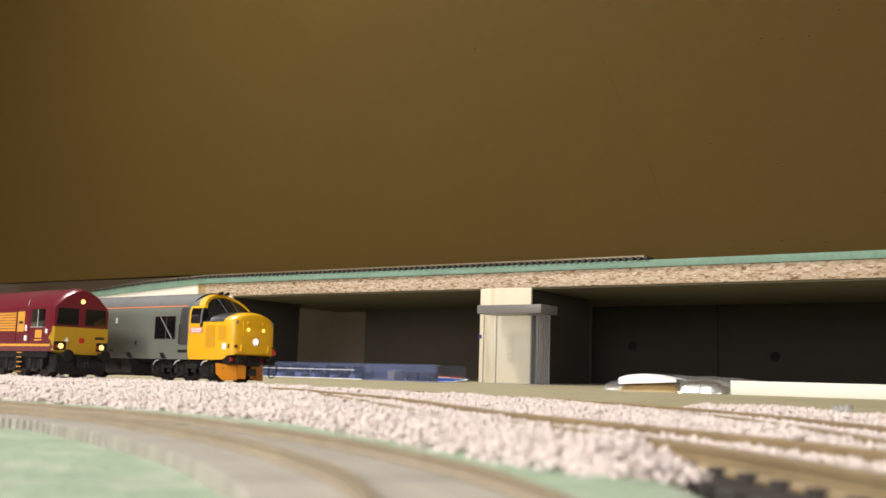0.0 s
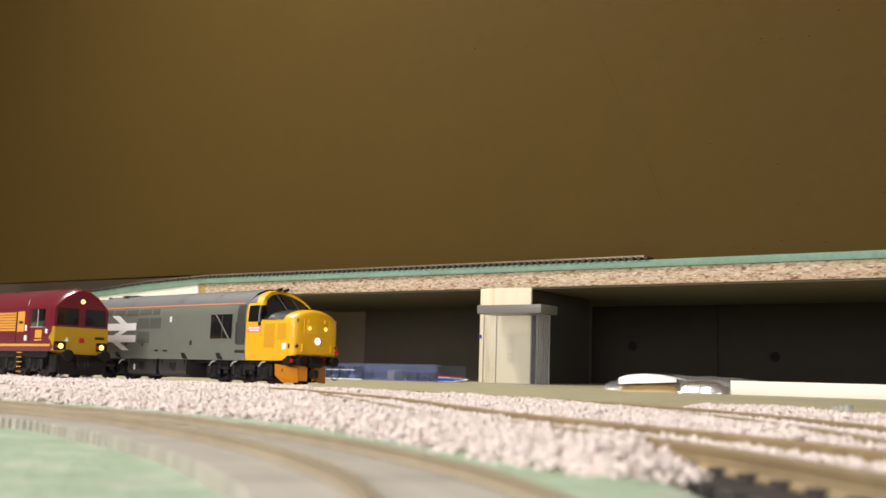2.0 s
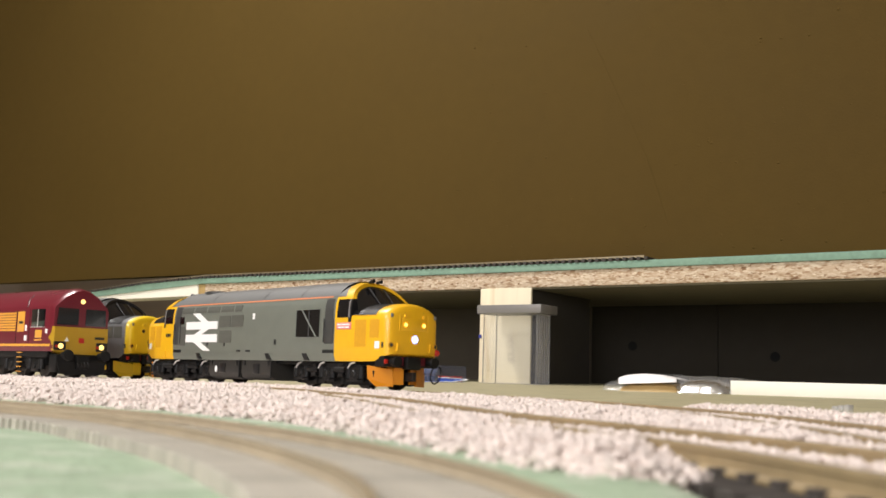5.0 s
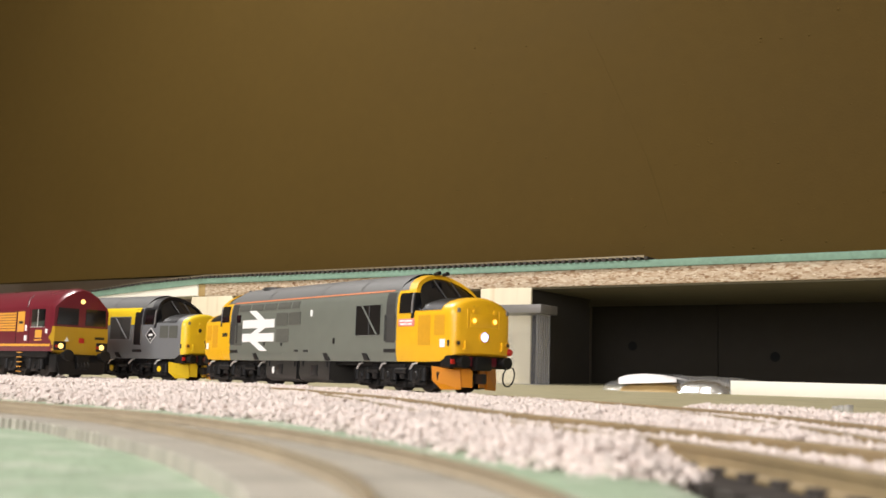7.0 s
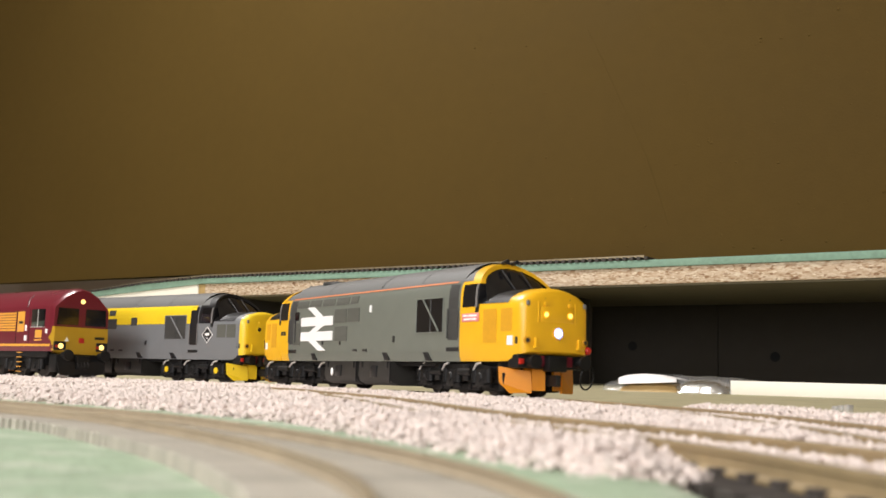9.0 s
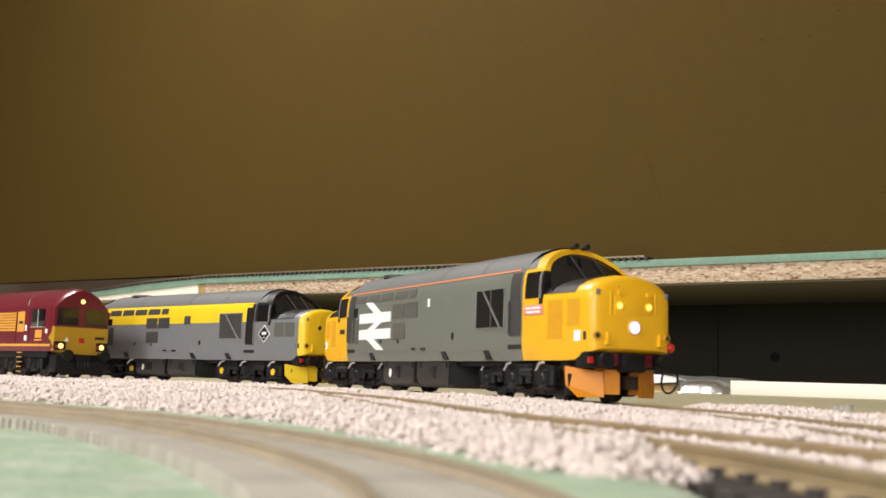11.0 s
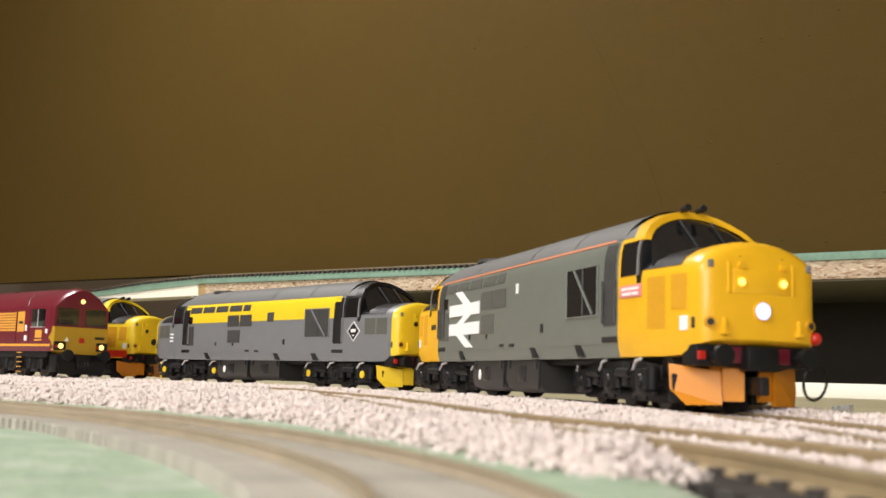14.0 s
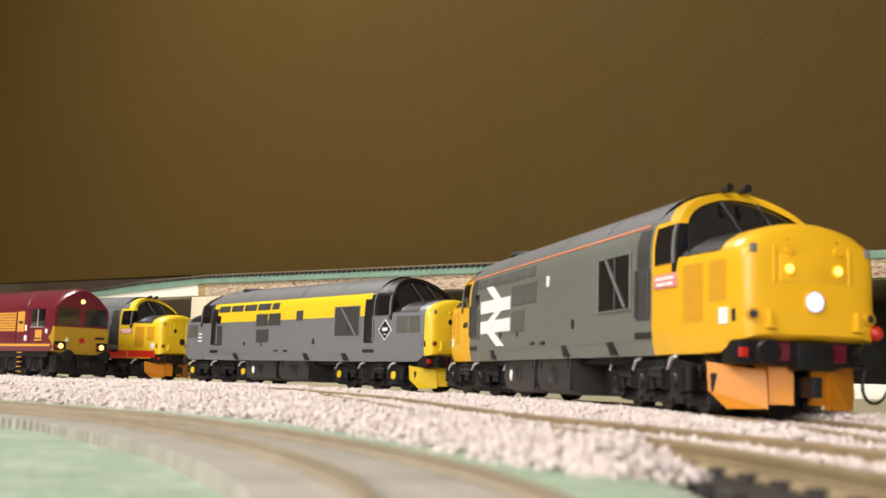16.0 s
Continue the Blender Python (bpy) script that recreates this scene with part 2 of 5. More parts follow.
def foam_z(x, y):
    """The foam lies higher behind the dusty track than before it, and falls away behind the lines."""
    b = -x * math.sin(LAY) + y * math.cos(LAY)
    low = min(max((b - 172) / 28, 0.0), 1.0)
    dip = min(max((x - 19) / 9, 0.0), 1.0) * min(max((135 - y) / 20, 0.0), 1.0)
    side = dusty_side(x, y)
    near = min(max((side + 9) / 4, 0.0), 1.0)
    return -2.4 - max(4.2 * max(low, dip), 1.6 * near) + 0.3 * noise.noise((x * 0.03, y * 0.03, 0)) + 0.15 * noise.noise((x * 0.09, y * 0.09, 3))


def ground_sheet():
    """Foam covered baseboard, slightly uneven."""
    bm = bmesh.new()
    xs = [-1300, -1000, -700] + list(range(-420, -160, 8)) + list(range(-160, 40, 3)) + list(range(40, 300, 8)) + [500, 900]
    ys = [-400, -200] + list(range(-60, 260, 3)) + list(range(260, 400, 8)) + list(range(400, 700, 30)) + [900, 1400]
    grid = [[bm.verts.new(V(x, y, foam_z(x, y))) for x in xs] for y in ys]
    for r0, r1 in zip(grid, grid[1:]):
        for k in range(len(xs) - 1):
            bm.faces.new((r0[k], r0[k + 1], r1[k + 1], r1[k]))
    ob = part("ground", bm, M_FOAM)
    ob.matrix_world = Matrix.Identity(4)
    return tagged(ob, "pale green foam sheet on the baseboard", "baseboard", kind="structure")


def olive_z(b):
    return -6.3 + (b - 185) * 0.0112


def far_board():
    bm = bmesh.new()
    b0, b1 = 170, 1890
    vs = []
    for b in (b0, b1):
        for a in (-2400, 1400):
            vs += [bm.verts.new(V(a, b, olive_z(b))), bm.verts.new(V(a, b, olive_z(b) - 9))]
    for q in ((0, 2, 6, 4), (1, 5, 7, 3), (0, 1, 3, 2), (4, 6, 7, 5), (0, 4, 5, 1), (2, 3, 7, 6)):
        bm.faces.new([vs[i] for i in q])
    ob = part("ground_board", bm, M_OLIVE, smooth=0)
    ob.matrix_world = LAY_POSE
    return tagged(ob, "olive painted baseboard behind the tracks", "baseboard", kind="structure")


far_board()


def backboard():
    """Brown painted board standing along the back of the upper track, with paint nibs and a faint crease."""
    bm = bmesh.new()
    add_prism(bm, [(-2300, 149.5), (-1131, 148), (-1128, 138.5), (1500, 138.5), (1500, 720), (-2300, 720)], 1, 1064, 1082)
    ob = part("backboard", bm, M_BROWN, smooth=0)
    ob.matrix_world = LAY_POSE
    tagged(ob, "brown painted board standing behind the upper track", "backboard", kind="structure")
    rng = random.Random(5)
    bm = bmesh.new()
    for _ in range(330):
        a, z, r = rng.uniform(-1550, -60), 150 + 420 * rng.random() ** 1.5, rng.uniform(0.5, 1.5)
        bmesh.ops.create_icosphere(bm, subdivisions=1, radius=r * MM, matrix=Matrix.Translation(V(a, 1064, z)) @ Matrix.Diagonal((1.3, 0.6, 1.0, 1)))
    part("paint_nibs", bm, M_BROWN, ob)
    bm = bmesh.new()
    ends = CREASE_PTS
    pts = []
    for (a0, z0), (a1, z1) in zip(ends, ends[1:]):
        for k in range(8):
            u = k / 8
            pts.append((a0 + (a1 - a0) * u + 1.5 * noise.noise((a0 * 0.1 + k, 0, 0)), 1063.95, z0 + (z1 - z0) * u))
    add_tube(bm, pts, 0.22, seg=6)
    part("paint_crease", bm, M_BROWN, ob)


CREASE_PTS = ((-536, 417.9), (-492, 324.2), (-460, 255.8), (-430, 165.6))
backboard()

# chipboard deck with foam and a track on top
deck = lay_part("deck", M_CHIP, [(-1122, 1300, 1036, 1330, 112.5, 130.5)], bevel=0.4)
tagged(deck, "raw chipboard upper deck with ragged cut edge", "deck", kind="structure")


def deck_foam():
    bm = bmesh.new()
    n = 160
    rows = []
    for k in range(n + 1):
        a = -1124 + (1300 + 1124) * k / n
        w = 0.5 * noise.noise((a * 0.05, 0, 0))
        rows.append([(a, 1033.5 + w, 130.6), (a, 1033 + w, 134 + w * 0.6), (a, 1034.5 + w, 138.3 + 0.4 * w), (a, 1330, 138.3), (a, 1330, 130.6)])
    loft(bm, rows)
    ob = part("deck_foam", bm, M_FOAMD)
    ob.matrix_world = LAY_POSE
    return tagged(ob, "green foam underlay on the chipboard deck", "underlay", kind="structure")


deck_foam()
# added plate below the chipboard; the underside's shade is put into its colour
tagged(lay_part("deck_underside", M_UNDER, [(-1121, 1300, 1039, 1329, 110.6, 112.4)]), "thin dark plate standing in for the shade under the deck", "deck", kind="structure")


def ramp():
    """Cream strip and foam that fall away past the end of the deck."""
    bm = bmesh.new()
    add_prism(bm, [(-1137, 131), (-1136, 114), (-1420, 110.5), (-1420, 113)], 1, 1036, 1075)
    ob = part("ramp_fascia", bm, M_CREAM, smooth=0)
    ob.matrix_world = LAY_POSE
    tagged(ob, "cream painted wedge fascia of the ramp", "fascia", kind="structure")
    bm = bmesh.new()
    add_prism(bm, [(-1126, 130.8), (-1124.5, 138.3), (-1250, 133.5), (-1345, 126), (-1450, 119), (-1450, 113.2), (-1345, 118)], 1, 1034, 1080)
    ob = part("ramp_foam", bm, M_FOAMD)
    ob.matrix_world = LAY_POSE
    tagged(ob, "green foam underlay on the ramp", "underlay", kind="structure")
    bm = bmesh.new()
    add_box(bm, -1136, -1122.5, 1037, 1075, 113, 130.4, 0.5)
    ob = part("deck_end_block", bm, M_BROWNTAPE)
    ob.matrix_world = LAY_POSE
    tagged(ob, "small brown end block at the deck's end", "wood block", kind="structure")


ramp()


def deck_post(a0, a1, depth, marks):
    bm = bmesh.new()
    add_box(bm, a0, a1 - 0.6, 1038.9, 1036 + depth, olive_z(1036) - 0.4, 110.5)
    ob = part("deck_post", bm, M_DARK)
    ob.matrix_world = LAY_POSE
    bm = bmesh.new()
    add_box(bm, a0, a1, 1035.5, 1038.8, olive_z(1036) - 0.4, 112.4, 0.3)
    part("pine_edge", bm, M_WOOD, ob, "planed pine edge strip")
    tagged(ob, "dark board post with pine front edge under the deck", "post", group="posts under the deck")
    if marks:
        bm = bmesh.new()
        for z0, z1, a, w in ((58, 52, -614, 5), (51, 46, -613, 6), (44, 37, -612, 7), (36, 31, -611, 7), (30, 27, -610, 6)):
            add_tube(bm, [(a - w, 1035.3, z0 - 1), (a, 1035.3, z0), (a + w * 0.6, 1035.3, (z0 + z1) / 2), (a, 1035.3, z1), (a - w, 1035.3, z1 + 0.5)], 0.3, 5)
        part("pencil_mark", bm, M_PENCIL, ob, "faint unreadable pencil strokes")
        bm = bmesh.new()
        add_box(bm, a0 - 1.2, a0 + 3, 1034.1, 1035.9, 54.5, 58.5, 0.6)
        part("ink_blot", bm, M_INK, ob, "small blue ink blot")
    return ob


deck_post(-656, -588, 150, True)
deck_post(-1148, -1066, 140, False)

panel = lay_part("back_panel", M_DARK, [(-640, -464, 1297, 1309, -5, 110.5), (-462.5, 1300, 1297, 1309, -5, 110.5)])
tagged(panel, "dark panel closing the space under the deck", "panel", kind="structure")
for a, z in ((-580, 57), (-391, 45)):
    bm = bmesh.new()
    # no opening is cut: the hole's unlit inside is a near-black disc
    add_cyl(bm, (a, 1296.6, z), (a, 1299, z), 6.2, seg=24)
    ob = part("cable_hole", bm, M_HOLE, panel, "near-black disc for a round unlit cable hole")
tagged(lay_part("back_panel_west", M_PANEL, [(-1036, -641, 1297, 1309, -5, 110.5)]), "brown panel under the deck beside the post", "panel", kind="structure")
tagged(lay_part("side_panel", M_GREYWALL, [(-1500, -1000, 1480, 1492, -3, 140)]), "grey beige board behind the deck", "panel", kind="structure")

# ---- the running lines ----
RAIL_Z = -0.2
LINE = (-3.69265572e-02, -1.27101460, -20.2793184, -114.816861, 56.2548071)
LB = math.radians(-55)


def line_point(u):
    v = np.polyval(LINE, u / 100)
    return np.array((u * math.cos(LB) - v * math.sin(LB), u * math.sin(LB) + v * math.cos(LB)))


def main_line():
    us = np.arange(-900, 61, 2.0)
    pts = np.array([line_point(u) for u in us])
    back = pts[0] - pts[1]
    back = back / np.hypot(*back)
    pts = np.vstack([pts[0] + back * np.arange(500, 0, -2.0)[:, None], pts])
    run = np.concatenate([[0], np.cumsum(np.hypot(*np.diff(pts, axis=0).T))])
    zero = np.interp(-500, us, run[250:])
    return pts, run - zero


LINE_PTS, LINE_RUN = main_line()


def on_line(s):
    return np.array((np.interp(s, LINE_RUN, LINE_PTS[:, 0]), np.interp(s, LINE_RUN, LINE_PTS[:, 1])))


def smooth_path(points, step=2.0):
    """A smooth curve through a few points (centripetal spline), at even steps."""
    p = np.array(points, float)
    p = np.vstack([2 * p[0] - p[1], p, 2 * p[-1] - p[-2]])
    out = []
    for i in range(1, len(p) - 2):
        for t in np.linspace(0, 1, 24, endpoint=False):
            a, b, c, d = p[i - 1], p[i], p[i + 1], p[i + 2]
            out.append(0.5 * (2 * b + (c - a) * t + (2 * a - 5 * b + 4 * c - d) * t * t + (3 * b - a - 3 * c + d) * t ** 3))
    out = np.array(out + [p[-2]])
    run = np.concatenate([[0], np.cumsum(np.hypot(*np.diff(out, axis=0).T))])
    g = np.arange(0, run[-1], step)
    return np.stack([np.interp(g, run, out[:, 0]), np.interp(g, run, out[:, 1])], 1)


def offset_path(pts, d):
    t = np.gradient(pts, axis=0)
    t /= np.hypot(t[:, 0], t[:, 1])[:, None]
    return pts + d * np.stack([t[:, 1], -t[:, 0]], 1)


T1 = LINE_PTS[60:]
SIDE = offset_path(LINE_PTS, 66.0)
SIDE = SIDE[(SIDE[:, 1] > 400) & (SIDE[:, 0] > -900)][::24]
T2 = smooth_path([*SIDE, (-50, 392), (-29, 340), (-14, 285), (-4, 238), (5, 198), (14, 172), (23, 149), (31, 126), (37, 101), (41, 74), (44, 40)])
# the dusty track is of a smaller gauge
DUSTY_FAR_RAIL = smooth_path([(-260.3, 360.0), (-173.5, 283.7), (-121.5, 238.6), (-85.0, 204.7), (-68.5, 189.1), (-54.7, 177.0), (-41.6, 163.1), (-28.6, 144.9), (-19.1, 130.1), (-10.4, 114.5), (-3.9, 100.6), (1.3, 87.6), (4.4, 78.1), (6.4, 69.4), (7.6, 62.5), (8.3, 52.1), (7.5, 28), (4, -20)], 1.0)
T3 = offset_path(DUSTY_FAR_RAIL, 5.7)
DUSTY_TOP = -1.0


def near_dist(x, y, path):
    """Distance to a path, and on which side (positive: to the right of its run, towards the viewer)."""
    out_d, out_s = np.full(len(x), 1e9), np.zeros(len(x))
    t = np.gradient(path, axis=0)
    for lo in range(0, len(x), 4000):
        xs, ys = x[lo:lo + 4000, None], y[lo:lo + 4000, None]
        d2 = (xs - path[None, :, 0]) ** 2 + (ys - path[None, :, 1]) ** 2
        k = d2.argmin(1)
        out_d[lo:lo + 4000] = np.sqrt(d2[np.arange(len(k)), k])
        px, py = xs[:, 0] - path[k, 0], ys[:, 0] - path[k, 1]
        out_s[lo:lo + 4000] = px * t[k, 1] - py * t[k, 0]
    return out_d, np.sign(out_s)


def dusty_side(x, y):
    """Distance from the dusty track's middle, positive on the viewer's side."""
    d, sgn = near_dist(np.array([float(x)]), np.array([float(y)]), T3[::4])
    return float(d[0] * sgn[0])


ground_sheet()


def rails(pts, parent, side_mat, gauge=16.5, top=RAIL_Z, size=1.0):
    """Two rails with head, web and foot."""
    prof = [(-0.8, -2.6), (-0.8, -2.2), (-0.28, -1.9), (-0.28, -0.85), (-0.5, -0.6), (-0.5, -0.05), (-0.4, 0), (0.4, 0), (0.5, -0.05), (0.5, -0.6), (0.28, -0.85), (0.28, -1.9), (0.8, -2.2), (0.8, -2.6)]
    for side in (-1, 1):
        bm = bmesh.new()
        rows = []
        c = offset_path(pts, side * (gauge / 2 + 0.45))
        t = np.gradient(pts, axis=0)
        t /= np.hypot(t[:, 0], t[:, 1])[:, None]
        for (x, y), (tx, ty) in zip(c[::2], t[::2]):
            rows.append([(x + w * size * ty, y - w * size * tx, top + h * size) for w, h in prof])
        loft(bm, rows)
        ob = part("rail", bm, side_mat, parent, extra=M_RAILTOP)
        for f in ob.data.polygons:
            if f.normal.z > 0.8 and f.center.z > (top - 0.3 * size) * MM:
                f.material_index = 1


def tie_mesh(material, chairs=True):
    bm = bmesh.new()
    add_box(bm, -1.6, 1.6, -15, 15, -5.0, -2.8, 0.25)
    for y in (-8.7, 8.7) if chairs else ():
        add_box(bm, -0.9, 0.9, y - 1.6, y + 1.6, -2.9, -2.1)
    me = bpy.data.meshes.new("sleeper")
    bm.to_mesh(me)
    bm.free()
    me.materials.append(material)
    return me


def sleepers(pts, parent, me, pitch=6.4, width=1.0, lift=0.0, shift=0.0):
    run = np.concatenate([[0], np.cumsum(np.hypot(*np.diff(pts, axis=0).T))])
    t = np.gradient(pts, axis=0)
    n = int(run[-1] / pitch)
    for k in range(n):
        s = (k + 0.5) * pitch
        x, y = np.interp(s, run, pts[:, 0]), np.interp(s, run, pts[:, 1])
        a = math.degrees(math.atan2(np.interp(s, run, t[:, 1]), np.interp(s, run, t[:, 0])))
        ob = new("sleeper", me)
        ob.matrix_world = pose(x * MM, y * MM, lift * MM, 0, 0, a) @ Matrix.Translation((0, shift * MM, 0)) @ Matrix.Diagonal((min(1.0, pitch / 6.0), width, 1, 1))
        ob.parent = parent


TIE_DARK, TIE_TAN = tie_mesh(M_TIE), tie_mesh(M_TIETAN, False)


def track(name_label, pts, tie):
    e = new("railway_track")
    tagged(e, name_label, "railway track", group="model tracks")
    if tie is TIE_TAN:
        rails(pts, e, M_RAILDUST, 10.5, DUSTY_TOP, 0.5)
    else:
        rails(pts, e, M_RAIL)
    return e


track_a = track("ballasted model track with brown rails under the train", T1, TIE_DARK)
track_b = track("half ballasted model siding with rusty brown rails", T2, TIE_DARK)
track_c = track("dusty beige model track curving over green foam", T3, TIE_TAN)

# upper track on the deck
UP = np.array([(a, 1047.0) for a in np.arange(-1124, -430, 4.0)])
UPR = smooth_path([(-1480, 1056), (-1345, 1050), (-1250, 1048), (-1124, 1047)], 4.0)


def upper_track():
    e = new("railway_track")
    tagged(e, "model track with dark sleepers along the upper deck", "railway track", group="model tracks")
    e.matrix_world = LAY_POSE
    heights = lambda a: np.interp(a, (-1480, -1345, -1250, -1124), (117.5, 126.2, 133.6, 138.4))
    for side in (-8.7, 8.7):
        bm = bmesh.new()
        rows = [[(a, b + side + w, heights(a) + h) for w, h in ((-0.5, 3.2), (-0.5, 5.4), (0.5, 5.4), (0.5, 3.2))] for a, b in (*UPR[::3], *UP[::6])]
        loft(bm, rows)
        part("rail", bm, M_RAILTOP, e)
    bm = bmesh.new()
    add_box(bm, -2.1, 2.1, -15.5, 15, 0, 3.4, 0.2)
    me = bpy.data.meshes.new("sleeper")
    bm.to_mesh(me)
    bm.free()
    me.materials.append(M_TIE)
    for a in np.arange(-1440, -440, 8.2):
        ob = new("sleeper", me)
        ob.parent = e
        ob.matrix_local = pose(a * MM, 1.0475, (heights(a) - 0.1) * MM)


# ---- ballast ----
EDGE = np.array([(-900, 900), (-560, 700), (-300, 440), (-176, 318), (-111, 260), (-52, 205), (-27, 179), (-12, 149), (-6, 133), (1.5, 117), (9.5, 98), (16.5, 91), (23, 96), (28, 106), (35, 101), (39, 80), (43, 50), (45, 30)], float)
EDGE_RUN = smooth_path(EDGE, 2.0)


def lumps(x, y):
    z = np.zeros(len(x))
    for k, (f, a) in enumerate(((0.035, 0.5), (0.11, 0.5), (0.29, 0.22))):
        z += a * np.array([noise.noise((px * f, py * f, 7.0 * k)) for px, py in zip(x, y)])
    return z


def ballast_height(x, y):
    """Height of the ballast, or -9 outside of it."""
    d1, s1 = near_dist(x, y, T1[::3])
    d2, _ = near_dist(x, y, T2[::3])
    de, se = near_dist(x, y, EDGE_RUN[::2])
    dtrack = np.minimum(d1, d2)
    heap = np.clip((dtrack - 9.0) / 4.0, 0, 1)
    z = -1.7 + 0.75 * heap + (0.3 + 0.6 * heap) * lumps(x, y) * 1.5
    between = np.clip((dtrack - 12) / 8, 0, 1) * (s1 > 0)
    z = np.minimum(z, -0.3) + between * (0.55 + 0.5 * lumps(x * 1.3, y * 1.3))
    far = np.where(s1 < 0, d1, 0)
    # behind the train's track: bare sleeper ends at first, a loose heap further along
    heap_on = np.clip((318 - y + 14 * lumps(x, y * 0.0)) / 14, 0, 1)
    bare = (1 - heap_on) * np.clip((far - 9.5) / 1.5, 0, 1)
    z -= bare * 2.0
    z += heap_on * np.clip((far - 10) / 5, 0, 1) * 1.3
    reach = 12 + 16 * heap_on
    z -= np.clip((far - reach) / 6, 0, 1) * 4.8
    inside = np.where(se < 0, de, -de)
    z -= np.clip((9.0 - inside) / 12.0, 0, 1) ** 1.4 * 2.6
    z[(inside < -1.5) | (far > reach + 7)] = -9
    return z


def ballast():
    owner = new("ballast")
    tagged(owner, "loose pinkish white granite ballast heaped between tracks", "ballast", kind="stuff")
    rng = np.random.default_rng(3)
    # bed
    step = 4.0
    gx, gy = np.meshgrid(np.arange(-640, 110, step), np.arange(30, 900, step))
    x, y = gx.ravel(), gy.ravel()
    z = ballast_height(x, y) - 0.12
    keep = z.reshape(gx.shape) > -8.5
    verts = np.stack([x, y, np.maximum(z, -7.2)], 1) * MM
    idx = np.arange(len(x)).reshape(gx.shape)
    ok = keep[:-1, :-1] | keep[1:, :-1] | keep[:-1, 1:] | keep[1:, 1:]
    quads = np.stack([idx[:-1, :-1][ok], idx[:-1, 1:][ok], idx[1:, 1:][ok], idx[1:, :-1][ok]], 1)
    me = bpy.data.meshes.new("ballast_bed")
    me.from_pydata(verts.tolist(), [], quads.tolist())
    me.materials.append(M_BED)
    me.shade_smooth()
    bed = new("ballast_bed", me)
    bed.parent = owner
    tagged(bed, kind="stuff")
    # stones
    zones = ((-110, 95, 30, 330, 95000, 0.38, 0.8), (-330, 75, 330, 560, 40000, 0.5, 0.95), (-640, -60, 480, 860, 16000, 0.7, 1.2))
    px, py, pr = [], [], []
    for x0, x1, y0, y1, n, r0, r1 in zones:
        px.append(rng.uniform(x0, x1, n))
        py.append(rng.uniform(y0, y1, n))
        pr.append(rng.uniform(r0, r1, n))
    px, py, pr = np.concatenate(px), np.concatenate(py), np.concatenate(pr)
    pz = ballast_height(px, py)
    for path in (T1, T2):
        for d in (-8.7, 8.7):
            dist, _ = near_dist(px, py, offset_path(path, d)[::3])
            pz[dist < 1.1] = -9
    k = pz > -8.5
    px, py, pz, pr = px[k], py[k], pz[k], pr[k]
    n = len(px)
    base = np.array(((1, 0, 0), (-1, 0, 0), (0, 1, 0), (0, -1, 0), (0, 0, 0.8), (0, 0, -0.8)), float)
    v = base[None] * rng.uniform(0.65, 1.2, (n, 6, 1)) + rng.uniform(-0.28, 0.28, (n, 6, 3))
    ang = rng.uniform(0, math.tau, n)
    c, s = np.cos(ang)[:, None], np.sin(ang)[:, None]
    v = np.stack([v[:, :, 0] * c - v[:, :, 1] * s, v[:, :, 0] * s + v[:, :, 1] * c, v[:, :, 2]], 2) * pr[:, None, None]
    v += np.stack([px, py, pz + rng.uniform(-0.3, 0.35, n)], 1)[:, None]
    tri = np.array(((0, 2, 4), (2, 1, 4), (1, 3, 4), (3, 0, 4), (2, 0, 5), (1, 2, 5), (3, 1, 5), (0, 3, 5)))
    faces = (tri[None] + 6 * np.arange(n)[:, None, None]).reshape(-1, 3)
    me = bpy.data.meshes.new("stones")
    me.vertices.add(n * 6)
    me.vertices.foreach_set("co", (v * MM).reshape(-1))
    me.loops.add(len(faces) * 3)
    me.loops.foreach_set("vertex_index", faces.reshape(-1).astype(np.int32))
    me.polygons.add(len(faces))
    me.polygons.foreach_set("loop_start", np.arange(0, len(faces) * 3, 3, dtype=np.int32))
    me.update(calc_edges=True)
    me.materials.append(M_BALLAST)
    st = new("stones", me)
    st.parent = owner
    tagged(st, kind="stuff")


def dusty_bed():
    bm = bmesh.new()
    pts = T3
    l, r = offset_path(pts, -11.0), offset_path(pts, 9.6)
    rows = []
    for k in range(0, len(pts), 3):
        w = 0.5 * noise.noise((k * 0.21, 0, 0))
        rows.append([(*l[k], -3.6), (*(l[k] * 0.95 + r[k] * 0.05), -2.95), (*pts[k], -2.9), (*(l[k] * 0.06 + r[k] * 0.94), -3.0), (*(r[k] + w * 0.5), -4.2)])
    loft(bm, rows, caps=False, loop=False)
    part("track_bed", bm, M_DUST, track_c, "dusty beige track bed")


dusty_bed()

# ---- locomotives ----
HALF = ((12.5, 16.9), (15, 17.5), (19, 17.8), (33, 17.8), (37, 17.7), (40, 17.4), (42.2, 16.8), (44, 15.6), (46, 13.6), (48, 10.6), (49.6, 7.0), (50.6, 3.5), (50.9, 0))


def half_width(z):
    return float(np.interp(z, [p[0] for p in HALF], [p[1] for p in HALF]))


def ring(x, lo, hi, grow=0.0, sx=1):
    """The body's section from lo on one side over the roof to lo on the other."""
    zs = [lo] + [p[0] for p in HALF if lo < p[0] < hi] + [hi]
    side = [(x * sx, -(half_width(z) + grow), z + (grow if z > 44 else 0)) for z in zs]
    other = [(px, -py, pz) for px, py, pz in side[::-1]]
    return side + (other[1:] if hi >= 50.9 else other)


def lifted(section):
    """The engine room roof stands a little higher than the cabs."""
    return [(x, y, z + 1.1 * min(max((z - 43.6) / 4.5, 0.0), 1.0)) for x, y, z in section]


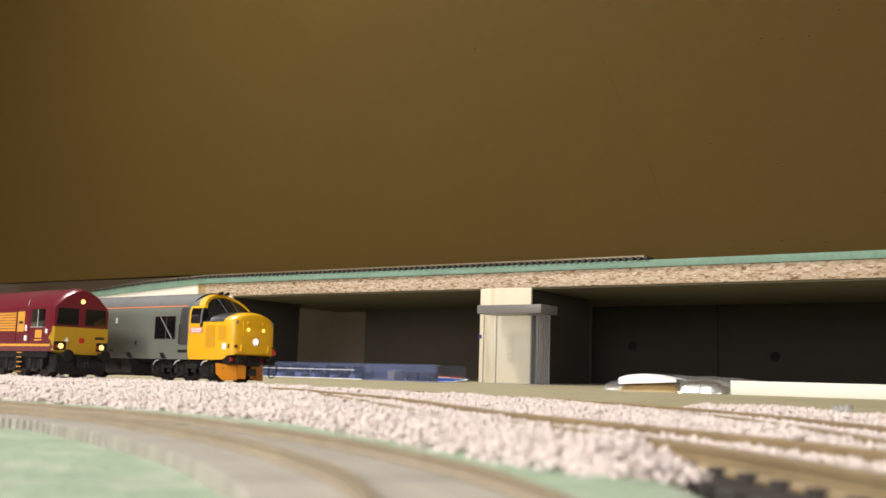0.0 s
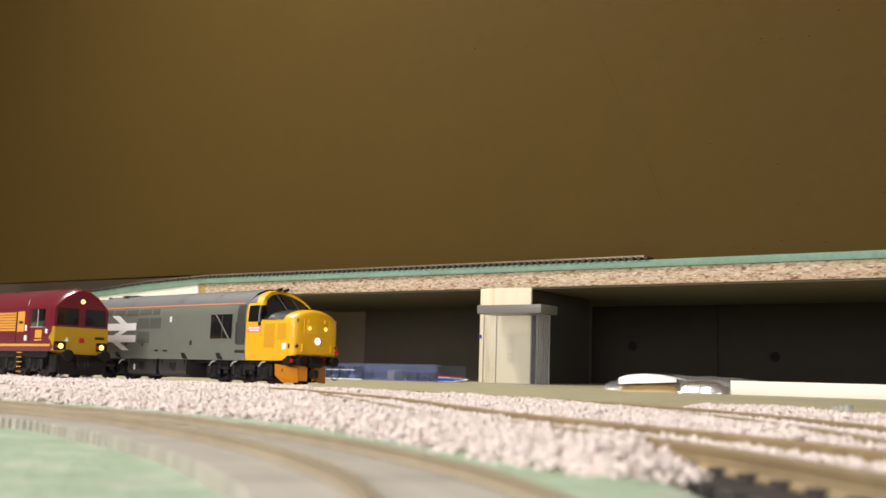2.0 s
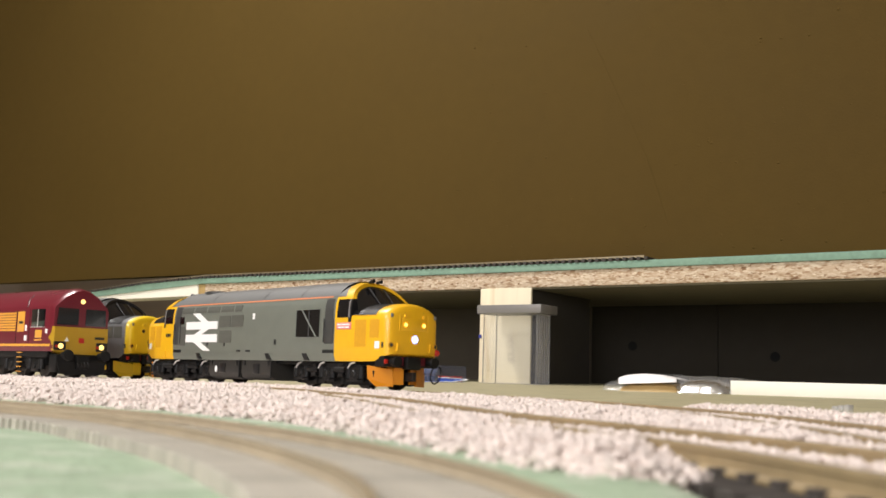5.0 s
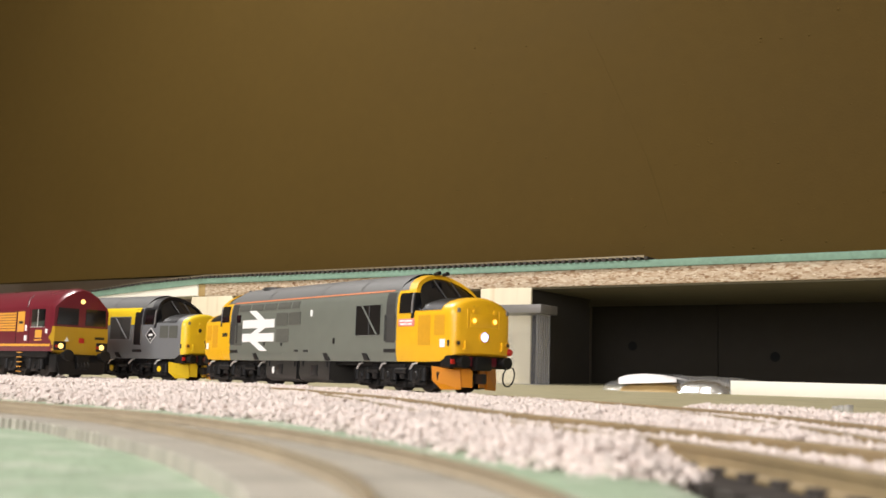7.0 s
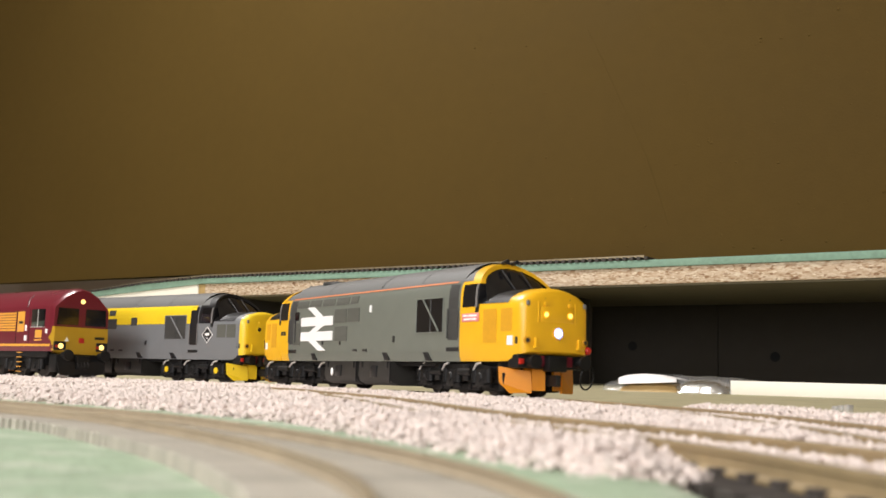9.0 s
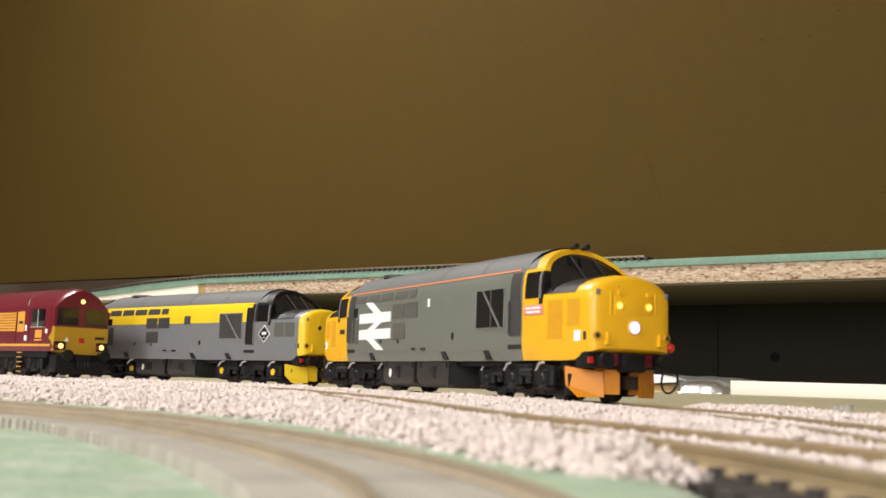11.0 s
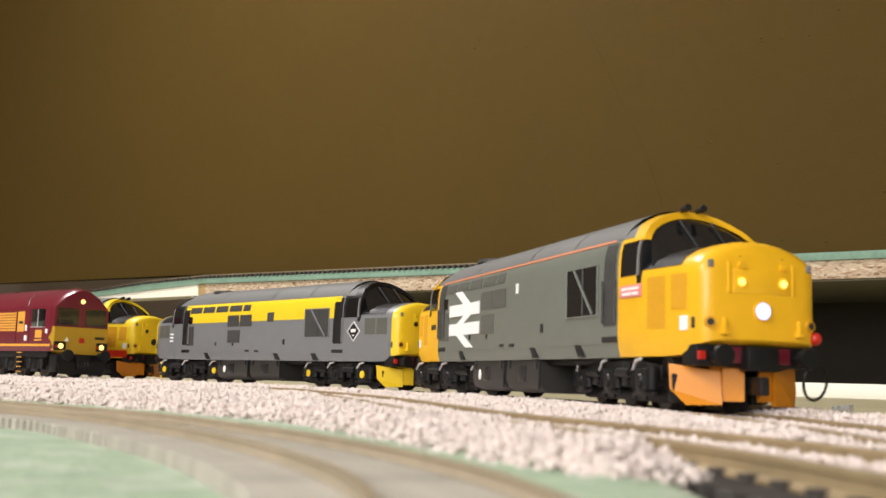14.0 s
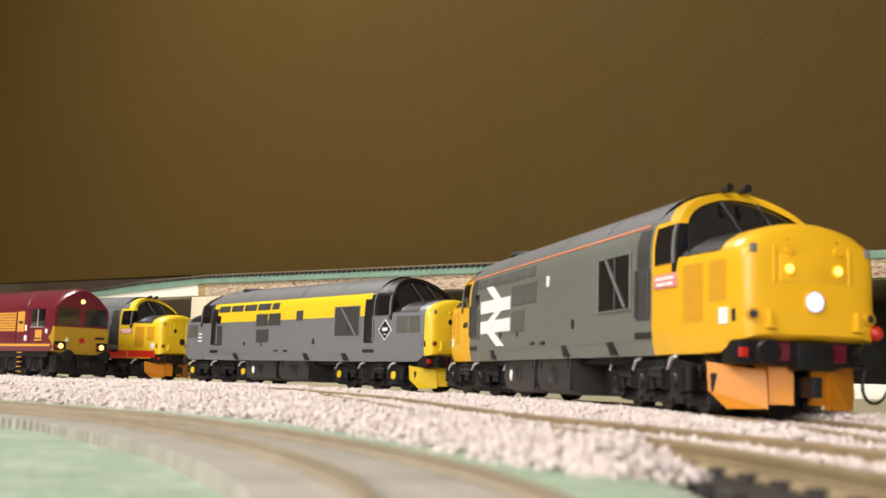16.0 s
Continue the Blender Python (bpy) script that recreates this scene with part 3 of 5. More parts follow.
def skin(bm, x0, x1, z0, z1, grow, side, sx=1, steps=8):
    """A thin panel that follows the body side."""
    rows = []
    for k in range(steps + 1):
        z = z0 + (z1 - z0) * k / steps
        w = half_width(z)
        rows.append([(sx * x0, side * (w - 0.3), z), (sx * x0, side * (w + grow), z), (sx * x1, side * (w + grow), z), (sx * x1, side * (w - 0.3), z)])
    loft(bm, rows)


NOSE = ((87, 1.0, 0, 12.6), (92, 0.995, 0, 12.6), (100, 0.96, 0, 12.6), (107, 0.92, 0, 12.9), (110.6, 0.902, 0.0, 14.6), (112.4, 0.888, 0.2, 15.2), (113.8, 0.86, 0.6, 15.5), (114.7, 0.815, 1.1, 15.8), (115.2, 0.76, 1.7, 16.1),
        (115.5, 0.66, 2.3, 16.4), (115.75, 0.45, 2.8, 16.6), (115.85, 0.2, 2.9, 16.6))


def nose_k(x):
    return float(np.interp(x, [r[0] for r in NOSE], [r[1] for r in NOSE]))


def nose_section(x, k, drop, zb, grow=0.0):
    pts = [(17.4, zb), (17.8, zb + 2.5), (17.8, 31.6), (17.4, 34.0), (15.8, 36.0), (12.4, 37.9), (8, 39.2), (4, 39.9), (0, 40.1)]
    left = [(-(p[0] * k + grow), p[1] - drop * max(0, (p[1] - 24) / 16) + (grow if p[1] > 31 else 0)) for p in pts]
    return [(x, y, z) for y, z in left] + [(x, -y, z) for y, z in left[-2::-1]]


def tilted(section):
    """Leans a cab section back towards its top, like the windscreen."""
    return [(x - 6.2 * max(0.0, (z - 42) / 9), y, z) for x, y, z in section]


def nose_skin(bm, x0, x1, z0, z1, grow, side, sx):
    """A thin panel on the side of the nose."""
    rows = []
    for z in (z0, z1):
        a, b = 17.8 * nose_k(x0), 17.8 * nose_k(x1)
        rows.append([(sx * x0, side * (a - 0.4), z), (sx * x0, side * (a + grow), z), (sx * x1, side * (b + grow), z), (sx * x1, side * (b - 0.4), z)])
    loft(bm, rows)


def turned(sections, sx):
    return [[(p[0] * sx, p[1] * sx, p[2]) for p in s] for s in sections]


def cab(root, sx, style, lit):
    """One cab end with nose, arch, windows, lamps, buffer beam and plough; sx is 1 for the front, -1 for the rear."""
    def L(name, material, sections, label="", caps=True, loop=True, parent=root):
        bm = bmesh.new()
        loft(bm, turned(sections, sx), caps, loop)
        return part(name, bm, material, parent, label)

    def box(name, material, dims, bevel=0.15, parent=root, label=""):
        x0, x1, y0, y1, z0, z1 = dims
        bm = bmesh.new()
        add_box(bm, min(x0 * sx, x1 * sx), max(x0 * sx, x1 * sx), min(y0 * sx, y1 * sx), max(y0 * sx, y1 * sx), z0, z1, bevel)
        return part(name, bm, material, parent, label)

    def cyl(name, material, p0, p1, r0, r1=None, parent=root, label="", seg=20):
        bm = bmesh.new()
        add_cyl(bm, (p0[0] * sx, p0[1] * sx, p0[2]), (p1[0] * sx, p1[1] * sx, p1[2]), r0, r1, seg)
        return part(name, bm, material, parent, label)

    face = style["face"]
    shell = L("cab", style["cab"], [ring(78.2, 12.6, 50.9), tilted(ring(88.6, 12.6, 50.9))])
    # the roof over the cab
    L("cab_roof", style["roof"], [ring(78.1, 43.4, 50.9, 0.18), tilted(ring(86.0, 43.4, 50.9, 0.18))], loop=False, caps=False, parent=shell)
    # arch round the windscreen
    out0, out1 = tilted(ring(86.0, 42.0, 50.9, 0.5)), tilted(ring(90.8, 42.0, 50.9, 0.2))
    inn = [(x + 0.3, y * 0.885, 42 + (z - 42) * 0.8) for x, y, z in out1]
    L("windscreen_arch", style["arch"], [out0, out1, inn], loop=False, caps=False, parent=shell)
    # windscreen leaning forward to its foot on the nose
    foot = []
    n = len(inn)
    sill = nose_section(95.5, 0.97, 0, 12.6)[2:-2]
    for k in range(n):
        q = k / (n - 1) * (len(sill) - 1)
        i = min(int(q), len(sill) - 2)
        f = q - i
        foot.append((95.5, sill[i][1] * (1 - f) + sill[i + 1][1] * f, sill[i][2] * (1 - f) + sill[i + 1][2] * f + 0.2))
    L("windscreen", M_GLASS, [[(x - 0.3, y, z) for x, y, z in inn], foot], "dark wraparound windscreen", loop=False, caps=False, parent=shell)
    L("screen_surround", M_BLACK, [ring(88.4, 31.0, 42.2, 0.04), ring(90.6, 31.0, 42.2, 0.04)], parent=shell)
    if style["cab_upper"]:
        for sd in (-1, 1):
            bm = bmesh.new()
            skin(bm, 77.6, 88.6, 33.0, 43.6, 0.1, sd * sx, sx)
            part("upper_cab_side", bm, style["cab_upper"], shell)
    for y in (-4.4, 4.4):
        bm = bmesh.new()
        add_tube(bm, [(87.0 * sx, y * 1.05 * sx, 48.2), (95.7 * sx, y * sx, 40.0)], 0.3, 6)
        part("windscreen_pillar", bm, M_BLACK, shell)
    for sd in (-1, 1):
        bm = bmesh.new()
        skin(bm, 80.0, 89.6, 33.2, 42.0, 0.18, sd * sx, sx)
        part("cab_side_window", bm, M_GLASS, shell, "dark cab side window")
        bm = bmesh.new()
        skin(bm, 88.7, 89.7, 33.0, 42.4, 0.3, sd * sx, sx)
        part("corner_pillar", bm, M_LIDGREY, shell)
    # the nose
    nose = L("nose", face if style["nose_side"] is face else style["nose_side"], [nose_section(*r) for r in NOSE])
    if style["nose_side"] is not face:
        L("nose_front", face, [nose_section(x + 0.18, k, d, zb, 0.12) for x, k, d, zb in NOSE[5:]] , "yellow warning panel", parent=nose)
        L("nose_front_rim", face, [nose_section(111.6, nose_k(111.6), 0.3, 14.9, 0.14), nose_section(112.9, nose_k(112.9), 0.5, 15.3, 0.14)], loop=False, caps=False, parent=nose)
    L("glare_panel", M_FRAME, [[p for p in nose_section(x, nose_k(x), 0, 12.6, 0.12) if p[2] > 33.0] for x in (89.5, 94, 100, 107.0)], "matt black anti-glare panel", loop=False, caps=False, parent=nose)
    for sd in (-1, 1):
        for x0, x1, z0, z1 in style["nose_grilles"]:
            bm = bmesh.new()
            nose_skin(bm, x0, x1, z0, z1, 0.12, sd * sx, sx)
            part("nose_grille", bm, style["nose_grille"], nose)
        bm = bmesh.new()
        nose_skin(bm, 107.2, 110.2, 18.6, 22.0, 0.25, sd * sx, sx)
        part("data_panel", bm, M_WHITE if style["white_box"] else style["nose_side"], nose, "small white panel" if style["white_box"] else "")
        box("grab_recess", M_TANK, (111.4, 112.6, sd * 14.6, sd * 16.05, 19.0, 21.6), parent=nose)
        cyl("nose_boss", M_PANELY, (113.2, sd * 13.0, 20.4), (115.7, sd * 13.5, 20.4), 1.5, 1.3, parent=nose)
        cyl("boss_socket", M_TANK, (115.2, sd * 13.4, 20.4), (115.85, sd * 13.55, 20.4), 0.85, 0.8, parent=nose)
        marker = cyl("marker_lamp", M_AMBERRIM if lit else M_BLACK, (115.0, sd * 5.6, 29.9), (116.3, sd * 5.6, 29.9), 1.25, 1.15, parent=nose, label="lit amber marker lamp" if lit else "unlit marker lamp")
        if lit:
            cyl("bulb", M_AMBER, (116.2, sd * 5.6, 29.9), (116.5, sd * 5.6, 29.9), 0.9, 0.8, parent=marker)
        cyl("marker_rim", face, (115.0, sd * 5.6, 29.9), (116.1, sd * 5.6, 29.9), 1.75, 1.55, parent=nose)
        box("hinge_strip", face, (114.8, 115.9, sd * 8.6 - 0.5, sd * 8.6 + 0.5, 27.0, 34.6), 0.25, parent=nose)
        cyl("door_catch", M_GRILLE, (115.3, sd * 5.6, 35.6), (115.7, sd * 5.6, 35.6), 0.45, 0.4, parent=nose, seg=10)
        box("corner_lens", M_LIDGREY, (114.9, 115.5, sd * 13.2 - 0.7, sd * 13.2 + 0.7, 33.0, 34.8), 0.2, parent=nose)
        cyl("upper_lamp", face, (114.6, sd * 5.6, 33.9), (116.4, sd * 5.6, 33.7), 1.0, 0.8, parent=nose)
        box("lamp_bracket", face, (114.6, 116.5, sd * 10.0 - 0.4, sd * 10.0 + 0.4, 17.6, 21.4), 0.1, parent=nose)
        box("lamp_bracket_foot", face, (114.6, 116.9, sd * 10.0 - 1.0, sd * 10.0 + 1.0, 17.6, 18.4), 0.1, parent=nose)
    box("lamp_panel", face, (114.2, 116.0, -7.6, 7.6, 27.2, 33.0), 0.35, parent=nose)
    lamp = cyl("headlamp", M_LEDHALO if lit else M_BLACK, (115.0, 0, 23.3), (116.5, 0, 23.3), 2.05, 2.0, parent=nose, label="lit cool white headlamp" if lit else "unlit round headlamp")
    if lit:
        cyl("bulb", M_LED, (116.4, 0, 23.3), (116.75, 0, 23.3), 1.35, 1.2, parent=lamp)
    cyl("headlamp_rim", face, (114.9, 0, 23.3), (116.3, 0, 23.3), 2.55, 2.3, parent=nose)
    for y in (-3.2, 1.4) if style["horns"] else ():
        cyl("horn", M_BLACK, (85.5, y, 51.2), (88.8, y, 51.6), 0.75, 0.95, parent=shell, seg=12)
    # buffer beam
    beam = box("buffer_beam", M_FRAME, (107, 113.4, -15.8, 15.8, 10.4, 15.4), 0.4)
    for sd in (-1, 1):
        box("beam_step", M_REDP, (113.2, 114.0, sd * 14.6 - 1.0, sd * 14.6 + 1.0, 11.8, 13.8), 0.2, parent=beam)
        cyl("buffer_shank", M_FRAME, (114, sd * 11.4, 12.8), (117.6, sd * 11.4, 12.8), 1.8, 1.5, parent=beam)
        cyl("buffer_head", M_FRAME, (117.4, sd * 11.4, 12.8), (118.4, sd * 11.4, 12.8), 2.7, 2.5, parent=beam, seg=24)
    box("coupling_block", M_FRAME, (112.6, 116.6, -4.2, 4.2, 9.4, 15.0), 0.5, parent=beam)
    box("beam_band", M_MAROON, (113.2, 113.7, -9.0, 9.0, 11.2, 15.0), 0.1, parent=beam)
    bm = bmesh.new()
    bmesh.ops.create_uvsphere(bm, u_segments=16, v_segments=10, radius=1.6 * MM, matrix=Matrix.Translation(V(114.5 * sx, 15.4 * sx, 17.6)))
    if lit:
        part("red_lamp", bm, M_REDP, beam, "small red tail lamp")
        bm = bmesh.new()
        add_tube(bm, [((115.4 + 0.8 * math.sin(q)) * sx, (14.6 + 3.2 * math.cos(q)) * sx, 7.4 + 4.2 * math.sin(q)) for q in np.linspace(1.9, 7.4, 18)], 0.35, 6)
        part("brake_hose", bm, M_FRAME, beam, "looped black brake hose")
    else:
        bm.free()
    # plough in three blades
    pl = style["plough"]
    for sd in (-1, 1):
        bm = bmesh.new()
        front = [(103.8, 17.4, 10.9), (109.8, 7.2, 9.3), (110.5, 7.2, 1.5), (107.2, 14.8, 1.3), (104.4, 17.4, 4.9)]
        a = [bm.verts.new(V(x * sx, sd * y * sx, z)) for x, y, z in front]
        b = [bm.verts.new(V((x - 1.1) * sx, sd * (y - 0.5) * sx, z)) for x, y, z in front]
        for k in range(5):
            j = (k + 1) % 5
            bm.faces.new((a[k], a[j], b[j], b[k]))
        bm.faces.new(a)
        bm.faces.new(b[::-1])
        part("plough_blade", bm, pl, root, smooth=20)
        box("plough_hanger", pl, (107.0, 108.4, sd * 6.6 - 2.2, sd * 6.6 + 2.2, 3.6, 11.4), 0.2)
    L("plough_centre", pl, [[(109.6, -6.6, z0), (111.6, -2.0, z0), (110.6, -2.0, z0), (108.6, -6.6, z0)] for z0 in (2.4, 10.2)])
    L("plough_centre", pl, [[(111.6, 2.0, z0), (109.6, 6.6, z0), (108.6, 6.6, z0), (110.6, 2.0, z0)] for z0 in (2.4, 10.2)])
    box("draw_hook", M_BLACK, (110.5, 117.0, -1.1, 1.1, 4.0, 8.2), 0.3)
    return shell


def bogie(root, x, style, flip):
    """A three-axle bogie about its own pivot."""
    bm = bmesh.new()
    add_box(bm, -29, 29, -9, 9, 6.5, 11.5, 0.5)
    add_box(bm, -29, 29, -12.6, -11.4, 7.0, 10.4, 0.3)
    add_box(bm, -29, 29, 11.4, 12.6, 7.0, 10.4, 0.3)
    bg = part("bogie", bm, M_FRAME, root, "matt black six wheel bogie")
    bg.matrix_local = pose(x * MM, 0, 0)
    sets = []
    for ax in (-25, 0, 25):
        bm = bmesh.new()
        for sd in (-1, 1):
            add_cyl(bm, (0, sd * 7.2, 0), (0, sd * 10.0, 0), 7.0, 7.0, 28)
            add_cyl(bm, (0, sd * 6.7, 0), (0, sd * 7.3, 0), 7.7, 7.7, 28)
            for q in range(6):
                add_cyl(bm, (4.4 * math.cos(q * 1.047), sd * 9.9, 4.4 * math.sin(q * 1.047)), (4.4 * math.cos(q * 1.047), sd * 10.25, 4.4 * math.sin(q * 1.047)), 1.1, 1.1, 8)
        add_cyl(bm, (0, -12, 0), (0, 12, 0), 1.3, 1.3, 10)
        ws = part("wheelset", bm, M_STEEL, bg, "steel wheel pair on its axle")
        ws.matrix_local = pose(ax * MM, 0, (7.0 + RAIL_Z) * MM)
        sets.append((ws, ax))
    for sd in (-1, 1):
        bm = bmesh.new()
        add_prism(bm, [(-30, 10.6), (-30, 7.4), (-27, 6.2), (-20, 7.0), (-12, 7.6), (-4, 6.4), (4, 6.4), (12, 7.6), (20, 7.0), (27, 6.2), (30, 7.4), (30, 10.6), (18, 11.6), (-18, 11.6)], 1, sd * 13.4, sd * 14.8)
        for ax in (-25, 0, 25):
            add_box(bm, ax - 3.4, ax + 3.4, min(sd * 14.2, sd * 16.4), max(sd * 14.2, sd * 16.4), 3.6, 9.6, 0.5)
            for dx in (-5.2, 5.2):
                add_cyl(bm, (ax + dx, sd * 15.2, 4.6), (ax + dx, sd * 15.2, 9.8), 1.5, 1.5, 10)
                for q in range(4):
                    add_cyl(bm, (ax + dx, sd * 15.2, 4.9 + q * 1.25), (ax + dx, sd * 15.2, 5.4 + q * 1.25), 1.9, 1.9, 10)
            add_box(bm, ax - 7, ax + 7, min(sd * 14.6, sd * 15.8), max(sd * 14.6, sd * 15.8), 3.0, 4.2, 0.2)
        for ax in (-12.5, 12.5):
            add_box(bm, ax - 2.2, ax + 2.2, min(sd * 14.6, sd * 16.0), max(sd * 14.6, sd * 16.0), 5.2, 11.4, 0.3)
            add_cyl(bm, (ax - 5, sd * 15.9, 8.6), (ax + 5, sd * 15.9, 8.6), 1.3, 1.3, 10)
        part("side_frame", bm, M_FRAME, bg)
        # brake blocks and a black strip, added to darken the gap under the bogie
        bm = bmesh.new()
        for ax in (-25, 0, 25):
            for dx in (-8.6, 8.6):
                add_box(bm, ax + dx - 1.4, ax + dx + 1.4, *sorted((sd * 8.0, sd * 12.0)), 1.8, 8.6, 0.4)
        add_box(bm, -33, 33, *sorted((sd * 10.6, sd * 11.6)), 1.6, 4.6, 0.3)
        part("brake_rigging", bm, M_FRAME, bg)
        for ax in (-25, 0, 25):
            bm = bmesh.new()
            add_cyl(bm, (ax, sd * 16.2, 6.6), (ax, sd * 16.9, 6.6), 1.9 if style["cap"] is not M_FRAME else 2.1, 1.6, 16)
            part("axle_cap", bm, style["cap"] if ax else M_FRAME, bg)
        for ax in (-29, -7, 20):
            bm = bmesh.new()
            add_tube(bm, [(ax, sd * 16.3, 9.3), (ax + 2.6, sd * 16.5, 11.5), (ax + 6, sd * 16.5, 12.0)], 0.45, 6)
            part("sand_pipe", bm, M_SILVER, bg, "bare metal sand pipe")
    return bg, sets


def diesel(style, label):
    """Nose-ended six-axle diesel with two cabs."""
    root = new("diesel_locomotive")
    tagged(root, label, "model locomotive", group="diesel train")
    bm = bmesh.new()
    loft(bm, [ring(x, 12.5, 44.0) for x in (-78.2, 78.2)])
    body = part("body", bm, style["side"], root)
    bm = bmesh.new()
    loft(bm, [lifted(ring(x, 43.6, 50.9, 0.12)) for x in (-78.2, -40, 0, 40, 78.2)], caps=False, loop=False)
    roof = part("roof", bm, style["roof"], root)
    # roof details
    for x in (-66, -60, -54):
        for y in (-5, 1):
            bm = bmesh.new()
            add_box(bm, x - 2, x + 2, y, y + 4, 50.6, 52.5, 0.3)
            part("roof_vent", bm, M_ROOFG, roof)
    for x in (-40, 12, 46):
        bm = bmesh.new()
        loft(bm, [lifted(ring(x - 0.35, 44.2, 50.9, 0.3)), lifted(ring(x + 0.35, 44.2, 50.9, 0.3))], caps=False, loop=False)
        part("roof_seam", bm, M_ROOFG, roof)
    bm = bmesh.new()
    add_cyl(bm, (-58, 0, 50.9), (-58, 0, 52.3), 8.5, 8.2, 28)
    part("roof_fan", bm, M_GRILLE, roof)

    def decal(name, material, x0, x1, z0, z1, grow, parent=body, lab="", sides=(-1, 1)):
        for sd in sides:
            bm = bmesh.new()
            skin(bm, x0, x1, z0, z1, grow, sd)
            part(name, bm, material, parent, lab)

    if style["band"]:
        decal("yellow_band", M_YELLOW2, -75.2, 74.5, 33.0, 43.5, 0.1, lab="broad yellow upper band")
    if style["stripe"]:
        decal("red_stripe", M_STRIPE, -78, 78, 12.5, 17.4, 0.14)
    if style["lining"]:
        for sd in (-1, 1):
            bm = bmesh.new()
            skin(bm, -77, 74, 43.2, 43.9, 0.25, sd)
            part("orange_lining", bm, M_LINE, body)
    g = style["grille"]
    x = -69.5
    for w in (12.5, 12.5, 12.5, 12.5, 7.0):
        decal("roof_light", g, x, x + w, 38.6, 42.0, 0.2)
        x += w + 1.8
    decal("side_grille", g, -27.5, -15.8, 30.4, 36.6, 0.22)
    decal("side_grille", g, -14.8, -3.2, 30.4, 36.6, 0.22)
    decal("side_grille", g, -27, -14.6, 21.8, 28.5, 0.22)
    decal("tall_grille", g, -72.4, -64.5, 20.4, 31.2, 0.22)
    decal("porthole_window", M_GLASS, -71.0, -66.4, 32.6, 36.8, 0.25)
    decal("small_window", M_GLASSG, 12.0, 18.0, 32.4, 37.2, 0.24) if style["band"] else None
    # the large radiator opening with its diagonal brace
    decal("radiator_opening", M_GLASS if not style["band"] else M_GRILLE, 46.4, 66.2, 24.2, 37.6, 0.2)
    for sd in (-1, 1):
        for nm, run, r in (("radiator_brace", [(51.5, 18.15, 37.4), (63.5, 18.15, 24.4)], 0.4), ("radiator_post", [(57.2, 18.05, 37.4), (57.2, 18.05, 24.4)], 0.3),
                           ("radiator_frame", [(46.2, 18.0, 24.0), (66.4, 18.0, 24.0), (66.4, 18.0, 37.8), (46.2, 18.0, 37.8), (46.2, 18.0, 24.0)], 0.25)):
            bm = bmesh.new()
            add_tube(bm, [(x, sd * y, z) for x, y, z in run], r, 6)
            part(nm, bm, M_GRILLE if nm == "radiator_post" else style["side"], body)
        for sx in (-1, 1):
            # doorway lies flat on the side; its recess shade is in the dark colour
            bm = bmesh.new()
            skin(bm, 70.2, 76.8, 20.8, 42.6, 0.16, sd, sx)
            door = part("cab_door", bm, style["door"], body, "flat dark panel for the shade of the cab doorway recess")
            bm = bmesh.new()
            add_tube(bm, [(70.0 * sx, sd * 18.3, 21.5), (70.0 * sx, sd * 18.3, 33.0)], 0.3, 6)
            add_tube(bm, [(77.2 * sx, sd * 18.3, 21.5), (77.2 * sx, sd * 18.3, 33.0)], 0.3, 6)
            part("handrail", bm, M_LIDGREY if style["band"] else M_GRILLE, door)
            bm = bmesh.new()
            skin(bm, 69.0, 77.8, 16.4, 18.0, 0.2, sd, sx)
            part("foot_step", bm, M_BLACK, body)
        for x0 in (-51.5, 18.6, 51.9):
            bm = bmesh.new()
            add_prism(bm, [(x0, 16.2), (x0 + 3.6, 16.2), (x0 + 6.0, 12.9), (x0 + 2.4, 12.9)], 1, sd * 17.0, sd * 17.9)
            part("bracket_slot", bm, M_BLACK, body)
        for x0, z0, w, h in ((27.2, 20.6, 1.6, 2.6), (-40, 20.2, 1.4, 2.0), (0.5, 16.8, 4.0, 1.0), (-8.5, 16.9, 3.6, 1.0), (-22, 20.0, 1.2, 1.6)):
            bm = bmesh.new()
            skin(bm, x0, x0 + w, z0, z0 + h, 0.24, sd)
            part("side_fitting", bm, M_BLACK, body)
        bm = bmesh.new()
        skin(bm, 6.2, 8.0, 34.0, 37.2, 0.3, sd)
        part("white_tab", bm, M_WHITE, body) if not style["band"] else bm.free()
        bm = bmesh.new()
        skin(bm, -78, 78, 16.0, 16.35, 0.12, sd)
        part("side_ridge", bm, style["side"] if not style["stripe"] else M_REDP, body)
    if style["arrows"]:
        for sd in (-1, 1):
            bm = bmesh.new()
            yy = sorted((sd * 17.6, sd * 18.08))
            m = 1 if sd < 0 else -1
            cx = -46.4
            for poly in (((-17.2, 33.8), (17.2, 33.8), (17.2, 29.4), (-17.2, 29.4)), ((-17.2, 26.6), (17.2, 26.6), (17.2, 22.2), (-17.2, 22.2)),
                         ((-10.5, 38.6), (-3.2, 38.6), (6.6, 33.8), (-0.8, 33.8)), ((-7.6, 26.6), (0.2, 26.6), (7.8, 29.4), (0.0, 29.4)), ((-8.2, 22.2), (-0.4, 22.2), (10.4, 17.4), (2.8, 17.4))):
                add_prism(bm, [(cx + px * m, pz) for px, pz in poly], 1, *yy)
            part("double_arrow_emblem", bm, M_WHITE, body, "large white double arrow emblem", smooth=0)
